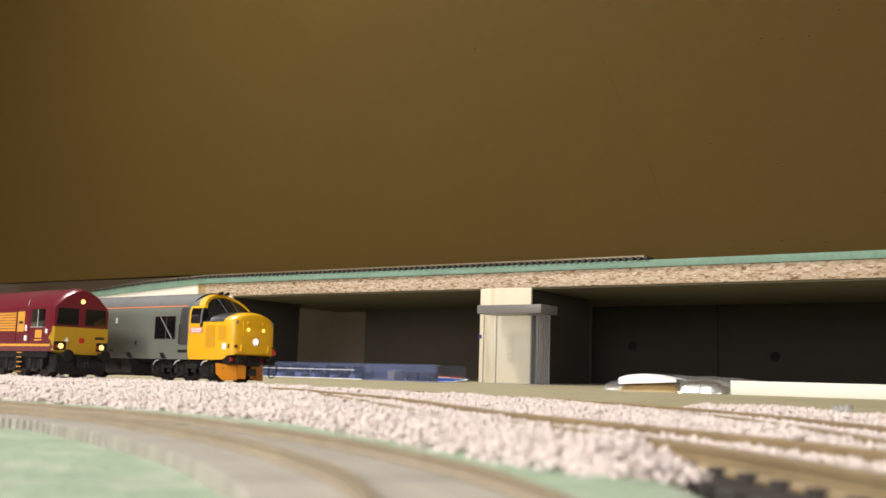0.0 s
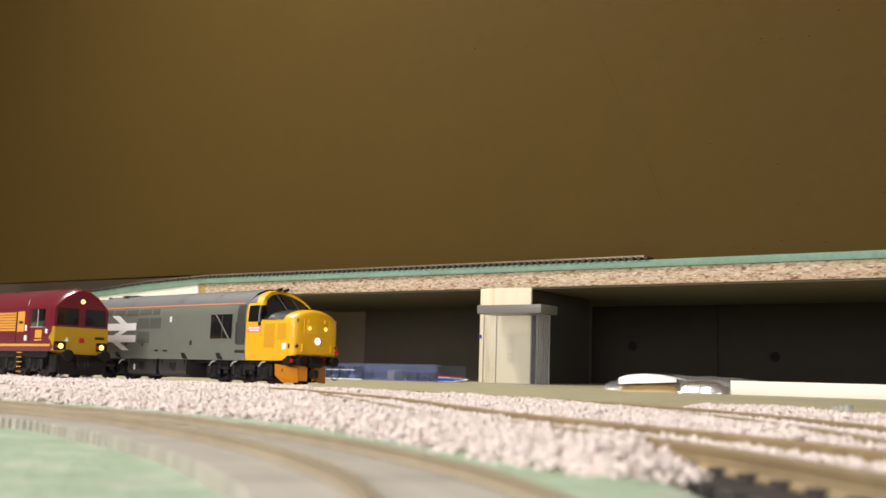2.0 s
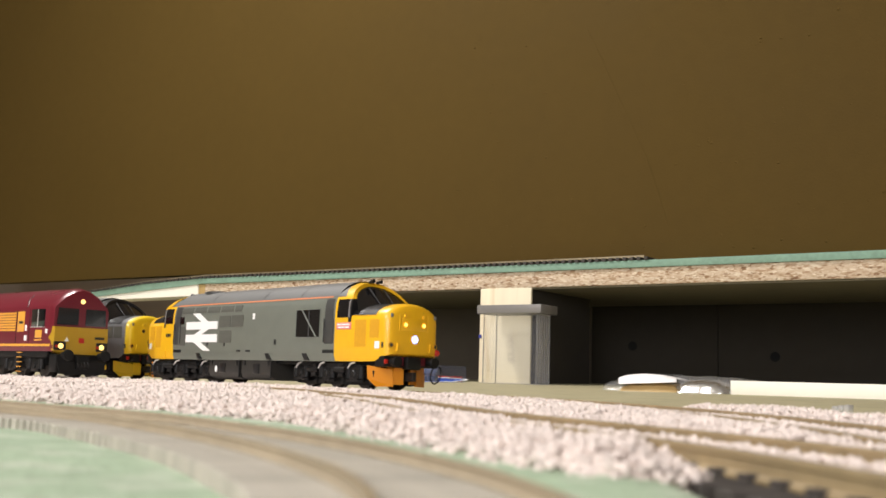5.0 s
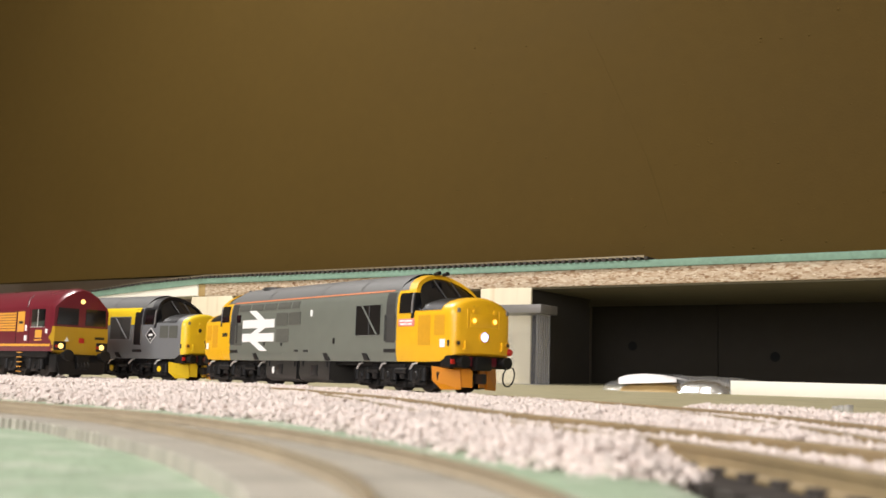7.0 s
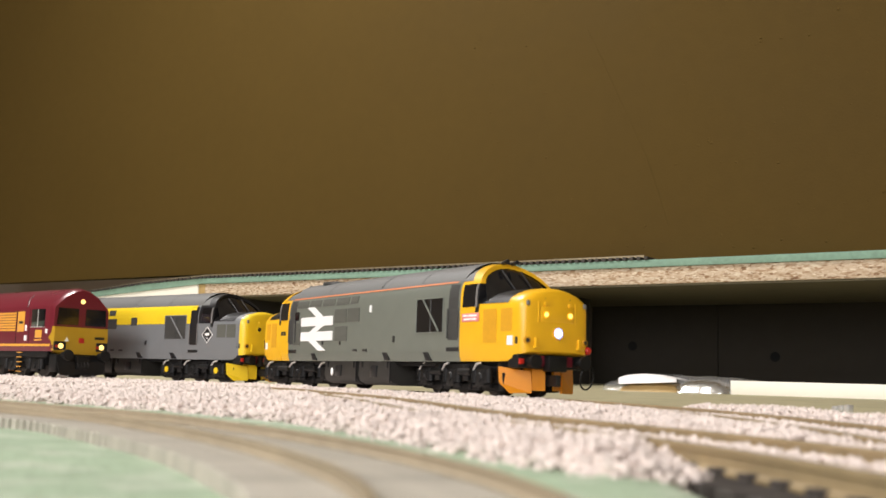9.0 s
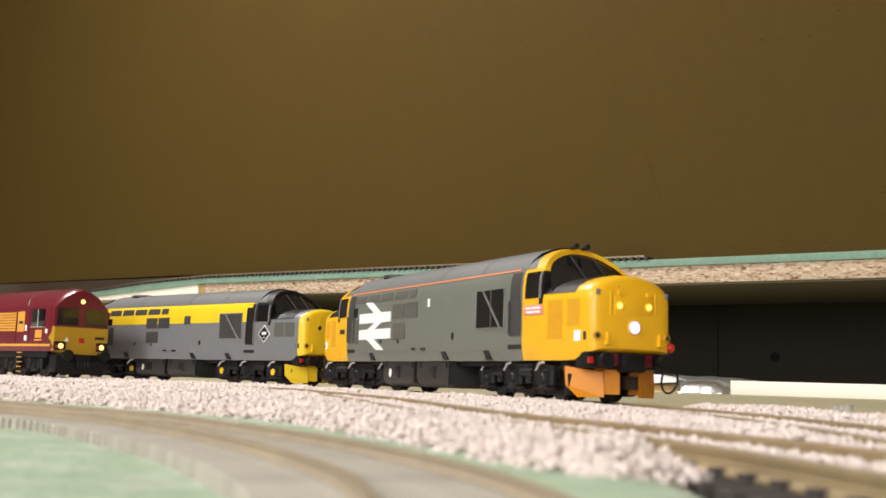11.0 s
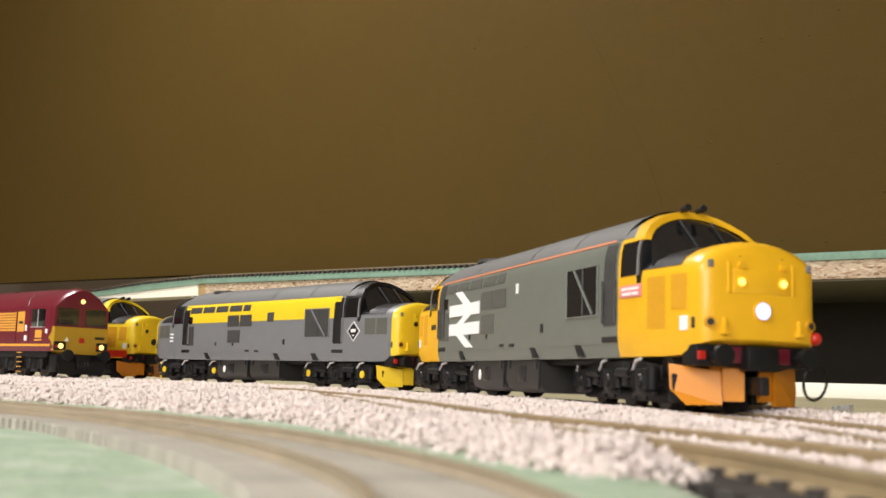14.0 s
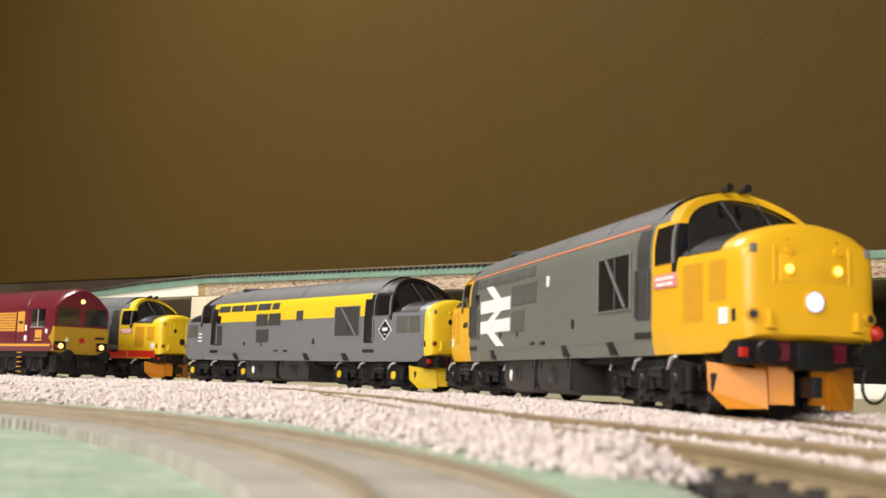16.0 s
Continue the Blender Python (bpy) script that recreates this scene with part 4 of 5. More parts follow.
    if style["diamond"]:
        for sd in (-1, 1):
            for grow, r, material in ((0.12, 4.9, M_WHITE), (0.2, 4.3, M_BLACK)):
                bm = bmesh.new()
                add_prism(bm, [(86.0 + r, 26.5), (86.0, 26.5 + r * 0.96), (86.0 - r, 26.5), (86.0, 26.5 - r * 0.96)], 1, *sorted((sd * 17.5, sd * (17.85 + grow))))
                part("diamond_plaque", bm, material, root, "black and white diamond depot plaque", smooth=0)
            bm = bmesh.new()
            add_box(bm, 84.2, 88.0, *sorted((sd * 17.9, sd * 18.12)), 26.0, 27.6, 0.3)
            add_box(bm, 85.2, 86.8, *sorted((sd * 17.9, sd * 18.12)), 24.3, 24.9, 0.1)
            part("plaque_shape", bm, M_WHITE, root)
            bm = bmesh.new()
            for q in range(3):
                add_box(bm, -92.5 + q * 0.2, -88.2, *sorted((sd * 17.6, sd * 17.98)), 22.6 + q * 2.0, 23.5 + q * 2.0, 0)
            part("small_arrow_emblem", bm, M_WHITE, root, "small white emblem")
    if style["stripe"]:
        for sd in (-1, 1):
            for sx in (-1, 1):
                bm = bmesh.new()
                skin(bm, 78.2, 88.0, 12.7, 17.4, 0.16, sd, sx)
                part("red_stripe", bm, M_STRIPE, root)
                for x0, x1 in ((88.0, 92.0), (92.0, 100.0), (100.0, 107.0), (107.0, 111.0)):
                    bm = bmesh.new()
                    nose_skin(bm, x0, x1, 13.2, 17.4, 0.16, sd, sx)
                    part("red_stripe", bm, M_STRIPE, root)
    if style["plate"]:
        for sd in (-1, 1):
            bm = bmesh.new()
            add_box(bm, 79.8, 91.0, *sorted((sd * 17.5, sd * 18.1)), 27.6, 30.8, 0.15)
            plate = part("nameplate", bm, M_PINK, root, "red nameplate with unreadable lettering bars")
            bm = bmesh.new()
            for z0, x0, x1 in ((29.5, 80.8, 83.8), (29.5, 84.4, 90.0), (28.2, 81.4, 86.0), (28.2, 86.6, 89.6)):
                add_box(bm, x0, x1, *sorted((sd * 18.0, sd * 18.2)), z0, z0 + 0.7)
            part("lettering_bar", bm, M_WHITE, plate, smooth=0)
            bm = bmesh.new()
            for q in range(4):
                add_box(bm, -87.4 + q * 1.5, -86.3 + q * 1.5, *sorted((sd * 17.6, sd * 17.95)), 25.4, 27.4)
            part("number_bar", bm, M_TANK, root, smooth=0)
    front = cab(root, 1, style, style["lit"])
    rear = cab(root, -1, style, False)
    # underframe and tanks
    bm = bmesh.new()
    add_box(bm, -108, 108, -13.5, 13.5, 10.8, 12.9, 0.3)
    part("underframe", bm, M_FRAME, root)
    for x0, x1 in ((-38, -6.5), (-4.5, 24)):
        bm = bmesh.new()
        half = [(-16.2, 12.6), (-16.6, 6.5), (-15.6, 3.6), (-12.5, 2.2), (12.5, 2.2), (15.6, 3.6), (16.6, 6.5), (16.2, 12.6)]
        loft(bm, [[(x, y, z) for y, z in half] for x in (x0, x1)])
        tank = part("fuel_tank", bm, M_TANK, root, "dark grey fuel tank", smooth=50)
        for sd in (-1, 1):
            for u0, u1, z0, z1, out in ((x0 + 11, x0 + 17, 5.6, 10.6, 16.9), (x0 + 2, x0 + 3.4, 9.6, 12.4, 16.8), (x1 - 4, x1 - 2.4, 9.6, 12.4, 16.8), (x1 - 0.9, x1, 3.4, 12.4, 16.9)):
                bm = bmesh.new()
                add_box(bm, u0, u1, *sorted((sd * 16.0, sd * out)), z0, z1, 0.2)
                part("tank_fitting", bm, M_BLACK, tank)
    for sd in (-1, 1):
        bm = bmesh.new()
        bmesh.ops.create_uvsphere(bm, u_segments=14, v_segments=8, radius=1 * MM, matrix=Matrix.Translation(V(-30.5, sd * 16.6, 7.6)) @ Matrix.Diagonal((1.3, 0.4, 1.9, 1)))
        part("tank_gauge", bm, M_WHITE, root, "white gauge disc")
    bogies = [bogie(root, 72, style, False), bogie(root, -72, style, True)]
    return root, bogies


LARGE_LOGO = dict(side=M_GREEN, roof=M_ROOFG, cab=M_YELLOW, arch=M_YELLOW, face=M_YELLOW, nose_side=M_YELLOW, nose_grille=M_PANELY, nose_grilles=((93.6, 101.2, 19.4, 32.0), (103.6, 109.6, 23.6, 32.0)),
                  plough=M_ORANGE, cap=M_FRAME, grille=M_GRILLEG, door=M_GRILLE, band=False, stripe=False, lining=True, arrows=True, diamond=False, plate=True, white_box=True, lit=True, cab_upper=None, horns=True)
DUTCH = dict(LARGE_LOGO, side=M_GREY, cab=M_GREY, arch=M_BLACK, nose_side=M_GREY, face=M_YELLOW2, nose_grille=M_GRILLEG, nose_grilles=((94.0, 101.0, 25.0, 32.4), (101.8, 108.6, 25.0, 32.4)),
             plough=M_PLOUGHY, cap=M_PLOUGHY, grille=M_GRILLE, door=M_BLACK, band=True, lining=False, arrows=False, diamond=True, plate=False, white_box=False, lit=False, cab_upper=M_BLACK, horns=False)
RED_STRIPE = dict(LARGE_LOGO, side=M_GREY, cab=M_YELLOW2, arch=M_YELLOW2, face=M_YELLOW2, nose_side=M_YELLOW2, nose_grille=M_PANELY, cap=M_FRAME, stripe=True, lining=False, arrows=False, lit=False, plate=True)

lead, lead_bogies = diesel(LARGE_LOGO, "olive grey diesel with yellow cabs and lit headlamp")
second, second_bogies = diesel(DUTCH, "grey and yellow banded diesel with diamond plaque")
third, third_bogies = diesel(RED_STRIPE, "grey diesel with yellow cabs and red sole stripe")


def maroon_diesel():
    """Modern maroon freight diesel with a flat yellow front, standing on the siding."""
    root = new("freight_locomotive")
    tagged(root, "maroon and gold freight diesel with ochre yellow front, lamps lit", "model locomotive")
    prof = [(-17.0, 14.5), (-17.3, 17), (-17.3, 38.6), (-16.6, 40.5), (-10.5, 46.6), (-5, 49.8), (0, 51.0), (5, 49.8), (10.5, 46.6), (16.6, 40.5), (17.3, 38.6), (17.3, 17), (17.0, 14.5)]

    def sec(x, k=1.0, zk=0.0):
        return [(x, y * k, z - zk * max(0, (z - 30) / 21)) for y, z in prof]
    bm = bmesh.new()
    loft(bm, [sec(-136), sec(136), sec(140.2, 0.99, 0.6), sec(141.6, 0.965, 1.5)])
    body = part("body", bm, M_MAROON, root)
    # front: dark screens in a maroon surround, ochre lower half
    bm = bmesh.new()
    loft(bm, [[(x, y, z) for y, z in ((-17.0 * k, 28.4), (17.0 * k, 28.4), (17.2 * k, 22), (16.8 * k, 15.0), (10 * k, 13.2), (6 * k, 10.0), (-6 * k, 10.0), (-10 * k, 13.2), (-16.8 * k, 15.0), (-17.2 * k, 22))] for x, k in ((136.5, 1.003), (140.6, 1.002), (142.6, 0.965))])
    front = part("cab_front", bm, M_OCHRE, root, "ochre yellow cab front")
    for y0, y1 in ((-15.2, -2.2), (2.2, 15.2)):
        bm = bmesh.new()
        add_prism(bm, [(y0, 29.6), (y1, 29.6), (y1 * 0.96 if abs(y1) > 5 else y1, 39.0), (y0 * 0.96 if abs(y0) > 5 else y0, 39.0)], 0, 140.4, 141.9)
        part("windscreen", bm, M_GLASS, front, "dark windscreen half")
    for y in (-13.0, 13.0):
        bm = bmesh.new()
        add_box(bm, 141.8, 143.0, y - 3.6, y + 3.6, 15.2, 20.2, 0.4)
        hp = part("headlamp_cluster", bm, M_BLACK, front)
        bm = bmesh.new()
        add_cyl(bm, (142.6, y * 0.97, 17.6), (143.5, y * 0.97, 17.6), 1.6, 1.4, 18)
        part("headlamp", bm, M_WARM, hp, "lit warm white headlamp")
        for dy in (2.6,):
            bm = bmesh.new()
            add_cyl(bm, (142.6, y * 0.97 - dy, 17.4), (143.3, y * 0.97 - dy, 17.4), 0.8, 0.8, 12)
            part("tail_lamp", bm, M_REDP, hp)
    bm = bmesh.new()
    add_cyl(bm, (140.2, 0, 43.2), (141.9, 0, 43.2), 1.5, 1.3, 18)
    part("top_marker_lamp", bm, M_WARM, front, "lit warm marker lamp")
    bm = bmesh.new()
    add_box(bm, 142.3, 143.1, -1.6, 1.6, 19.6, 22.4, 0.3)
    part("coupling_box", bm, M_REDP, front)
    bm = bmesh.new()
    add_prism(bm, [(-10.6, 20.2), (-8.0, 20.2), (-8.4, 21.6), (-9.2, 22.8), (-9.8, 21.4)], 0, 142.2, 142.95)
    part("lion_shape", bm, M_WHITE, front, "small pale crest")
    for q in range(5):
        bm = bmesh.new()
        add_box(bm, 142.2, 142.9, 8.4 + q * 1.2, 9.3 + q * 1.2, 22.0, 23.4)
        part("number_bar", bm, M_BLACK, front, smooth=0)
    bm = bmesh.new()
    add_box(bm, 136, 144, -15.5, 15.5, 3.0, 13.2, 0.8)
    add_box(bm, 143, 146, -4, 4, 5.0, 12.5, 0.6)
    add_prism(bm, [(-15, 9), (15, 9), (13, 2.0), (-13, 2.0)], 0, 143, 145)
    beam = part("buffer_beam", bm, M_FRAME, root)
    for y in (-11.4, 11.4):
        bm = bmesh.new()
        add_cyl(bm, (144, y, 12.6), (149, y, 12.6), 1.9, 1.7, 16)
        add_cyl(bm, (149, y, 12.6), (150.2, y, 12.6), 3.2, 3.0, 20)
        part("buffer", bm, M_FRAME, beam)
    bm = bmesh.new()
    for q in range(4):
        add_tube(bm, [(143.6, -3 + 2 * q, 11.5), (146.0, -3.4 + 2.2 * q, 8.0), (145.2, -2.4 + 2 * q, 5.0)], 0.5, 6)
    part("brake_hose", bm, M_BLACK, beam)
    # sides
    for sd in (-1, 1):
        def flat(name, material, x0, x1, z0, z1, out=0.25, lab="", parent=body):
            bm = bmesh.new()
            add_box(bm, x0, x1, *sorted((sd * 17.0, sd * (17.3 + out))), z0, z1, 0.08)
            return part(name, bm, material, parent, lab)
        win = flat("cab_side_window", M_GLASS, 117.5, 132.5, 28.2, 38.2, 0.3, "dark cab side window")
        flat("window_divider", M_SILVER, 124.6, 125.3, 28.4, 38.0, 0.45, parent=win)
        flat("window_sill", M_SILVER, 117.2, 132.8, 27.8, 28.3, 0.45, parent=win)
        flat("sole_line", M_GOLD, -136, 139.5, 17.2, 18.6, 0.2, "gold line along the sole")
        flat("gold_panel", M_GOLD, 101.5, 109.5, 25.5, 37.2, 0.22, "gold side panel")
        for q in range(7):
            flat("gold_louvre", M_GOLD, 70, 99.5, 26.0 + q * 1.6, 27.2 + q * 1.6, 0.3)
        flat("number_mark", M_BLACK, 103.2, 108.4, 30.2, 31.6, 0.3)
        flat("crest", M_GOLD, 122.5, 130.0, 22.0, 26.4, 0.22, "gold crest on the cab side")
        flat("crest_foot", M_GOLD, 121.8, 130.4, 20.4, 21.2, 0.22)
        flat("white_panel", M_WHITE, 110.6, 112.6, 26.0, 29.4, 0.22)
        flat("white_panel", M_WHITE, 110.2, 113.2, 20.4, 23.4, 0.22)
        flat("white_panel", M_WHITE, 133.6, 136.0, 24.4, 27.0, 0.22)
        flat("door_edge", M_FRAME, 115.0, 115.5, 18.8, 38.2, 0.1)
        flat("door_edge", M_FRAME, 100.0, 100.5, 18.8, 38.2, 0.1)
        bm = bmesh.new()
        for q in range(5):
            add_box(bm, 104, 110, *sorted((sd * 15.6, sd * 17.6)), 2.6 + q * 2.7, 3.2 + q * 2.7, 0.1)
        part("cab_steps", bm, M_FRAME, root)
        bm = bmesh.new()
        for q in range(5):
            add_box(bm, 104, 110, *sorted((sd * 17.55, sd * 17.75)), 2.7 + q * 2.7, 3.1 + q * 2.7)
        part("step_edge", bm, M_GOLD, root)
        bm = bmesh.new()
        add_tube(bm, [(112, sd * 17.4, 39.5), (106, sd * 13.5, 44.0), (104, sd * 10.0, 46.8)], 0.25, 6)
        part("roof_seam", bm, M_BLACK, body)
        for x0, x1, z0, z1, name in ((60, 136, 10.6, 14.6, "sole_bar"),):
            bm = bmesh.new()
            add_box(bm, -136, 136, *sorted((sd * 14.2, sd * 16.8)), 11.0, 14.8, 0.3)
            part(name, bm, M_FRAME, root)
    for x in (96, -96):
        bm = bmesh.new()
        add_box(bm, -36, 36, -12.4, 12.4, 6.5, 11.5, 0.6)
        bg = part("bogie", bm, M_FRAME, root, "black freight bogie")
        bg.matrix_local = pose(x * MM, 0, 0)
        for ax in (-27, 0, 27):
            bm = bmesh.new()
            for sd in (-1, 1):
                add_cyl(bm, (ax, sd * 7.2, 6.8), (ax, sd * 10.2, 6.8), 7.0, 7.0, 24)
            part("wheelset", bm, M_STEEL, bg)
        for sd in (-1, 1):
            bm = bmesh.new()
            add_prism(bm, [(-36, 10.4), (-36, 7.4), (-20, 6.4), (20, 6.4), (36, 7.4), (36, 10.4), (18, 11.4), (-18, 11.4)], 1, sd * 13.4, sd * 15.0)
            for ax in (-27, 0, 27):
                add_box(bm, ax - 4, ax + 4, *sorted((sd * 14.6, sd * 16.6)), 3.2, 9.8, 0.5)
                add_cyl(bm, (ax, sd * 16.4, 6.6), (ax, sd * 17.2, 6.6), 2.2, 1.8, 14)
                for dx in (-6.5, 6.5):
                    add_cyl(bm, (ax + dx, sd * 15.6, 4.4), (ax + dx, sd * 15.6, 10.0), 2.0, 2.0, 10)
            part("side_frame", bm, M_FRAME, bg)
    root.matrix_world = pose(-0.3110, 0.6888, 0, 0, 0, -41)
    return root


maroon_diesel()

# ---- things on the baseboard ----


def display_case():
    e = new("display_case")
    tagged(e, "empty clear plastic display case with grey lid", "display case")
    e.matrix_world = LAY_POSE
    a0, a1, b0, b1, z0, z1 = -619, -551, 985, 1015, 3.0, 79.0
    t = 1.1
    for name, bx in (("front_pane", (a0, a1, b0, b0 + t, z0, z1)), ("rear_pane", (a0, a1, b1 - t, b1, z0, z1)), ("side_pane", (a0, a0 + t, b0 + t, b1 - t, z0, z1)), ("side_pane", (a1 - t, a1, b0 + t, b1 - t, z0, z1))):
        bm = bmesh.new()
        add_box(bm, *bx, bevel=0.2)
        ob = part(name, bm, M_MILKY if name == "side_pane" and bx[0] > -600 else M_CLEAR, e, "clear plastic pane")
        ob.visible_shadow = False
    bm = bmesh.new()
    add_box(bm, a0 - 7, a1 + 6, b0 - 4, b1 + 4, 79.0, 88.5, 0.8)
    part("lid", bm, M_LIDGREY, e, "grey plastic lid")
    bm = bmesh.new()
    add_box(bm, a0 - 2, a1 + 8, b0 - 3, b1 + 3, olive_z(b0) - 0.3, 3.2, 0.5)
    part("base", bm, M_LIDGREY, e, "grey plastic base")
    for a, b in ((a0 + 17, b0 - 0.2), (a0 + 0.5, b0 - 0.2), (a1 - 0.5, b0 - 0.2)):
        bm = bmesh.new()
        add_box(bm, a - 0.35, a + 0.35, b - 0.4, b + 0.3, 3.2, 79, 0)
        part("pane_joint", bm, M_LIDGREY, e)
    for k in range(4):
        bm = bmesh.new()
        add_tube(bm, [(a1 + 0.1, b0 + 4 + 5 * k, 77), (a1 + 0.2, b0 + 6 + 5.5 * k, 40), (a1 + 0.1, b0 + 8 + 5 * k, 5)], 0.3, 5)
        part("pane_scratch", bm, M_LIDGREY, e)


def plastic_tray():
    e = new("packing_tray")
    tagged(e, "flat blue tinted clear plastic packing tray", "plastic tray")
    e.matrix_world = LAY_POSE
    b0, b1, z = 925, 990, olive_z(930)
    bm = bmesh.new()
    add_box(bm, -930, -742, b0, b1, z, z + 1.4, 0.4)
    part("tray_base", bm, M_BLUEGREY, e)
    bm = bmesh.new()
    add_box(bm, -930, -742, b0, b0 + 1.2, z + 1, z + 11, 0.3)
    add_box(bm, -743, -741.8, b0, b1, z + 1, z + 18, 0.3)
    add_box(bm, -930, -742, b1 - 1, b1, z + 1, z + 18, 0.3)
    add_box(bm, -930, -644, b0 + 8, b0 + 9, z + 10, z + 19, 0.3)
    add_box(bm, -742, -644, b0 + 4, b0 + 5, z + 0.5, z + 18.4, 0.3)
    add_box(bm, -645, -644, b0 + 4, b1, z + 0.5, z + 18.4, 0.3)
    ob = part("tray_wall", bm, M_CLEARB, e, "blue tinted clear wall")
    ob.visible_shadow = False
    bm = bmesh.new()
    add_box(bm, -930, -741, b0 - 0.6, b0, z + 0.2, z + 1.3, 0.3)
    add_box(bm, -930, -752, b0 - 0.4, b0 + 0.3, z + 10.6, z + 11.3, 0.2)
    part("tray_lip", bm, M_WHITE, e, "bright moulded lip")
    rng = random.Random(2)
    for k in range(13):
        a = -925 + k * 14 + rng.uniform(-2, 2)
        bm = bmesh.new()
        add_box(bm, a, a + rng.uniform(5, 10), b0 + 12, b0 + 30, z + 1.2, z + rng.uniform(5, 9), 0.5)
        part("tray_insert", bm, M_BLUEGREY if k % 2 else M_BLACK, e)
    for k in range(16):
        a = -925 + k * 11 + rng.uniform(-2, 2)
        bm = bmesh.new()
        add_box(bm, a, a + rng.uniform(2, 7), b0 + 34, b0 + 40, z + 1.2, z + rng.uniform(13, 17), 0.4)
        part("tray_insert", bm, M_BLACK, e)
    for a0, a1, h in ((-716, -706, 12), (-690, -676, 10), (-672, -660, 7)):
        bm = bmesh.new()
        add_box(bm, a0, a1, b0 + 14, b0 + 34, z + 0.4, z + h, 0.6)
        part("tray_insert", bm, M_BLACK if a0 > -700 else M_LIDGREY, e)
    bm = bmesh.new()
    add_box(bm, -742, -644, b0 + 10, b1 - 4, z - 0.1, z + 0.9, 0.3)
    part("tray_base", bm, M_BLUEGREY, e)


def leaflet():
    e = new("leaflet")
    tagged(e, "folded blue, white and red printed leaflet", "leaflet")
    e.matrix_world = LAY_POSE
    z = olive_z(985)
    bm = bmesh.new()
    add_prism(bm, [(-706, z), (-662, z), (-641, z + 3.2), (-668, z + 4.2), (-706, z + 5.2)], 1, 990, 992)
    part("blue_cover", bm, M_BLUE, e, "blue cover", smooth=0)
    bm = bmesh.new()
    add_box(bm, -720, -672, 994, 1026, z, z + 6.6, 0.3)
    part("red_page", bm, M_REDP, e, "red printed page edge")
    bm = bmesh.new()
    add_tube(bm, [(-706, 989.6, z + 5.6), (-668, 989.6, z + 4.6), (-641, 989.6, z + 3.4)], 0.5, 6)
    add_tube(bm, [(-696, 989.6, z + 0.2), (-662, 989.6, z + 0.3), (-641, 989.6, z + 3.0)], 0.5, 6)
    part("white_edge", bm, M_PAPER, e)


def timber_strip():
    bm = bmesh.new()
    add_box(bm, -276, 420, 800, 822, olive_z(800) - 0.2, 11.2, 0.5)
    ob = part("timber_strip", bm, M_CREAM)
    ob.matrix_world = LAY_POSE
    tagged(ob, "long cream painted timber strip lying on the board", "timber strip")


def wrapped_bundle():
    e = new("wrapped_bundle")
    tagged(e, "film wrapped bundle of brown card with white label", "packet")
    e.matrix_world = LAY_POSE
    rng = random.Random(8)
    z = olive_z(795)

    def lump(name, material, a0, a1, b0, b1, z0, z1, wob, lab=""):
        bm = bmesh.new()
        rows = []
        for k in range(15):
            u = k / 14
            a = a0 + (a1 - a0) * u
            h = z1 - (z1 - z0) * 0.45 * abs(2 * u - 1) ** 3
            row = []
            for q in range(11):
                w = q / 10
                zz = z0 + (h - z0) * math.sin(math.pi * min(max(w, 0.0), 1.0)) ** 0.45
                row.append((a + rng.uniform(-wob, wob), b0 + (b1 - b0) * w, zz + rng.uniform(-wob, wob) * 0.5))
            rows.append(row)
        loft(bm, rows)
        return part(name, bm, material, e, lab, smooth=60)
    lump("brown_card", M_BROWNTAPE, -366, -318, 794, 832, z - 0.2, z + 8.6, 0.4, "brown card stack")
    bm = bmesh.new()
    rows = []
    for k in range(9):
        a = -372 + 50 * k / 8
        top = z + 11.2 + 3.4 * math.sin(math.pi * k / 8) ** 0.7
        rows.append([(a + 5, 793.5, z + 5.6 + 2.6 * k / 8), (a + 3, 797, top - 1.6), (a, 806, top), (a - 2, 834, top - 1), (a - 2, 834, top - 1.5), (a, 806, top - 0.5), (a + 3, 798, top - 2.2), (a + 5, 794.2, z + 5.4 + 2.6 * k / 8)])
    loft(bm, rows)
    slip = part("label", bm, M_PAPER, e, "creased white paper label", smooth=50)
    bm = bmesh.new()
    for k in range(4):
        add_box(bm, -346 + 3 * k, -337 + 4 * k, 805 + 6 * k, 807.5 + 6 * k, z + 13.6, z + 14.75)
    part("print_bar", bm, M_TANK, slip, smooth=0)
    # clear film over dark card, drawn with a metal surface for its glints
    lump("foil_wrap", M_SHINYFILM, -322, -277, 796, 830, z - 0.2, z + 10.6, 1.5, "shiny crinkled wrap")
    ob = lump("film_wrap", M_FILM, -385, -236, 800, 840, z - 0.2, z + 13.6, 1.2, "loose clear film")
    ob.visible_shadow = False


def rail_clip():
    bm = bmesh.new()
    for dx in (-2.4, 0.4, 3.2):
        add_box(bm, dx - 1.2, dx + 1.0, -1.2, 1.2, -1.0, 1.2 + 0.3 * dx / 3, 0.4)
    add_box(bm, -3.4, 4.2, -0.7, 0.7, -1.4, -0.6, 0.3)
    ob = part("joiner_clip", bm, M_SILVER)
    p = RCLIP
    ob.matrix_world = pose(p[0] * MM, p[1] * MM, p[2] * MM, 0, 0, -70)
    tagged(ob, "small shiny metal joiner clip beside the track", "metal clip")


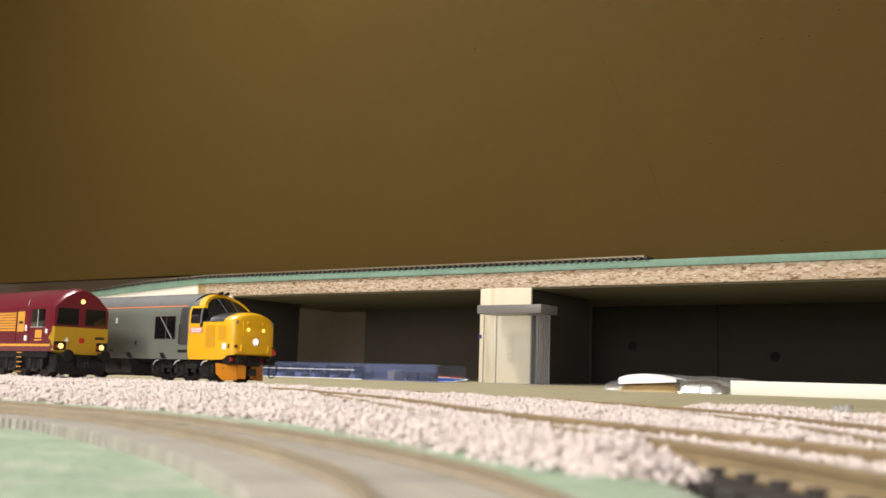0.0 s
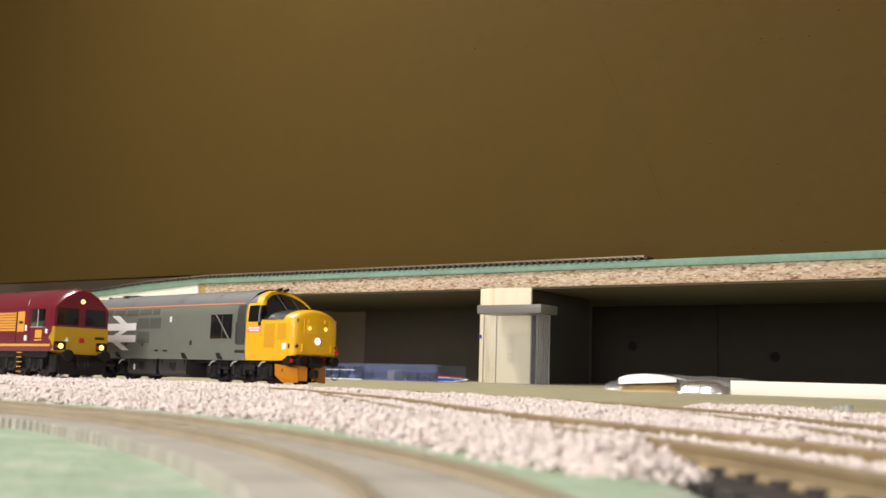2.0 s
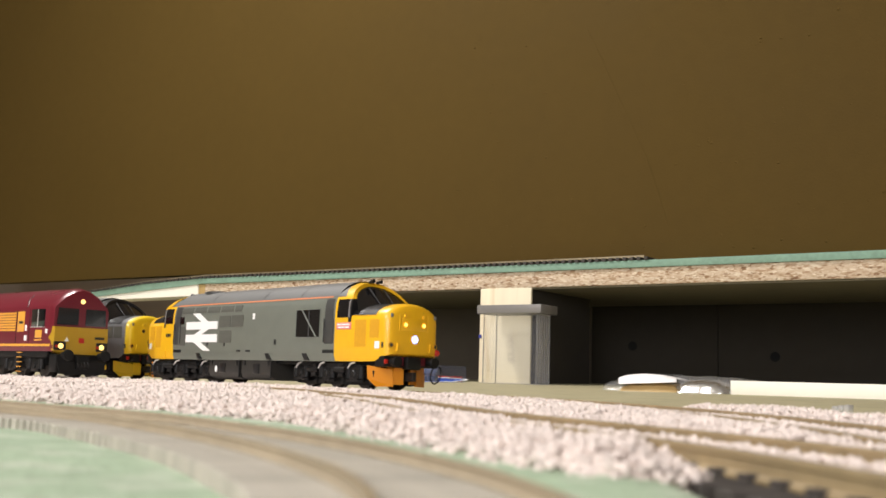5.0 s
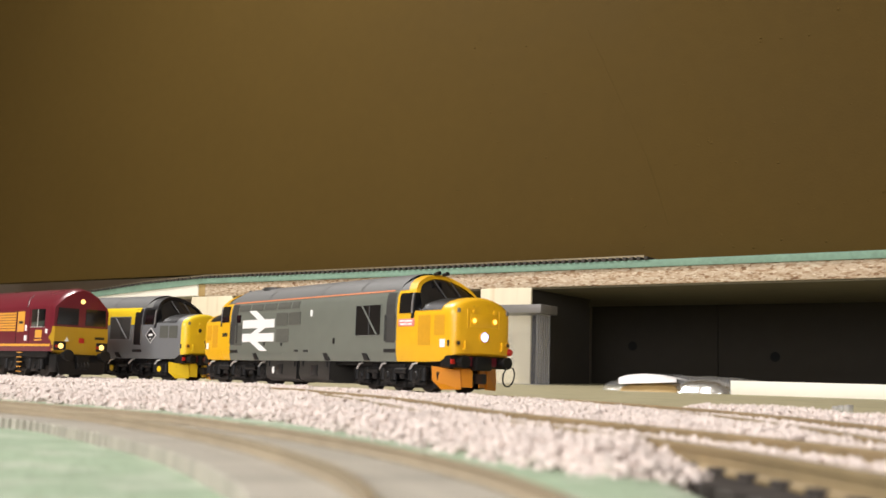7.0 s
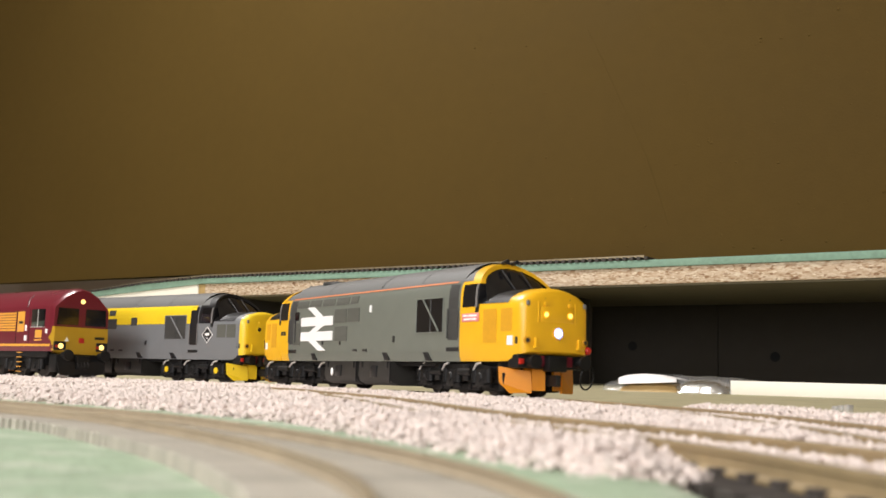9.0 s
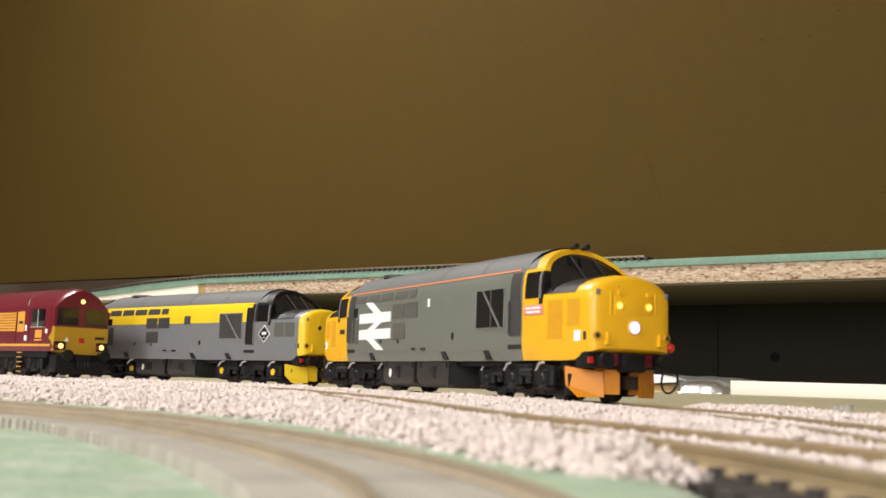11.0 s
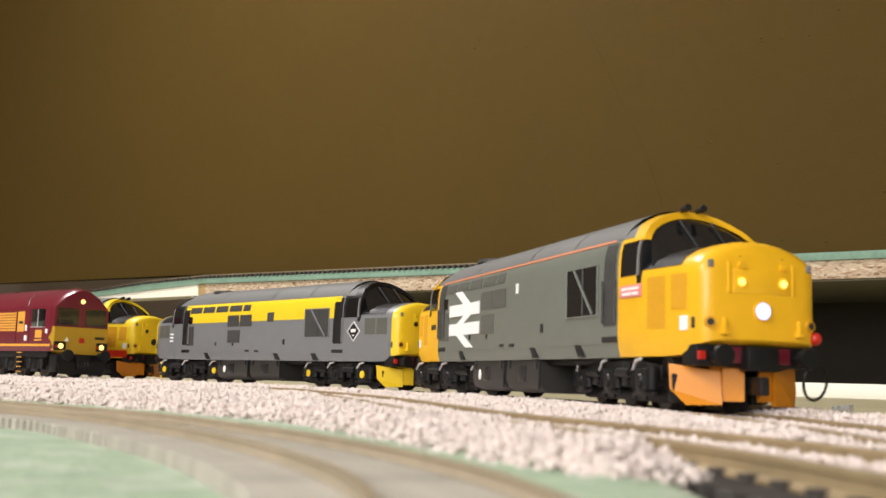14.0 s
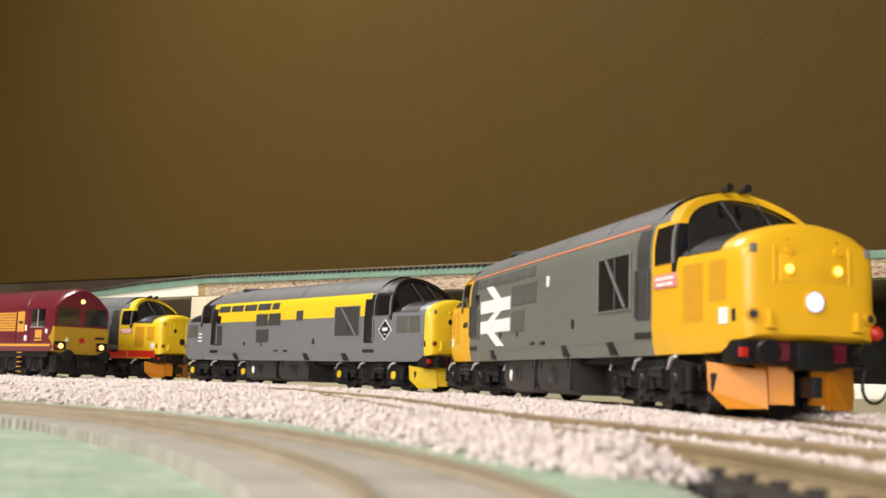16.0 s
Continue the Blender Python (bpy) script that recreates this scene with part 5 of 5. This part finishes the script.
RCLIP = (130.0, 340.0, -0.2)
display_case()
plastic_tray()
leaflet()
timber_strip()
wrapped_bundle()
rail_clip()
ballast()
upper_track()
sleepers(T1, track_a, TIE_DARK)
sleepers(T2[60:], track_b, TIE_DARK)
sleepers(T3, track_c, TIE_TAN, pitch=2.7, width=0.76, lift=0.45, shift=-1.2)

# ---- what moves ----
RUN = ((0, -164.4), (0.5, -149.7), (1, -135.1), (1.5, -120.7), (2, -106.3), (2.5, -92.2), (3, -78.1), (3.5, -63.8), (4, -48.8), (5.2, -14.6), (6.5, 22.9), (7, 37.9), (7.5, 52.5), (8, 66.8), (8.5, 81.2),
       (9, 96.2), (10.2, 130.4), (11.5, 167.4), (12, 182.1), (12.5, 196.3), (13, 210.4), (13.5, 224.6), (14, 238.4), (14.5, 250.3), (15, 259.2), (15.5, 265.0), (16, 267.7))
BEHIND = (0.0, 250.0, 505.0)


def stand(s):
    """Where a locomotive stands whose middle has run to s: its pose, and how far its bogies swing."""
    a, b = on_line(s - 74), on_line(s + 74)
    d = b - a
    turn = math.degrees(math.atan2(d[1], d[0]))
    swing = []
    for q in (74, -74):
        t = on_line(s + q + 12) - on_line(s + q - 12)
        swing.append(math.degrees(math.atan2(t[1], t[0])) - turn)
    mid = (a + b) / 2
    return pose(mid[0] * MM, mid[1] * MM, 0, 0, 0, turn), swing


def motions():
    times, runs = [r[0] for r in RUN], [r[1] for r in RUN]
    fine = [k * 0.2 for k in range(81)]
    for n, (root, bogies) in enumerate(((lead, lead_bogies), (second, second_bogies), (third, third_bogies))):
        back = BEHIND[n]
        walk(root, [(t, stand(s - back)[0]) for t, s in RUN])
        for k, (bg, sets) in enumerate(bogies):
            x = (72, -72)[k]
            walk(bg, [(t, pose(x * MM, 0, 0, 0, 0, stand(s - back)[1][k])) for t, s in RUN])
            for ws, ax in sets:
                walk(ws, [(t, pose(ax * MM, 0, (7.0 + RAIL_Z) * MM, 0, math.degrees(float(np.interp(t, times, runs)) / 7.0), 0)) for t in fine])


motions()
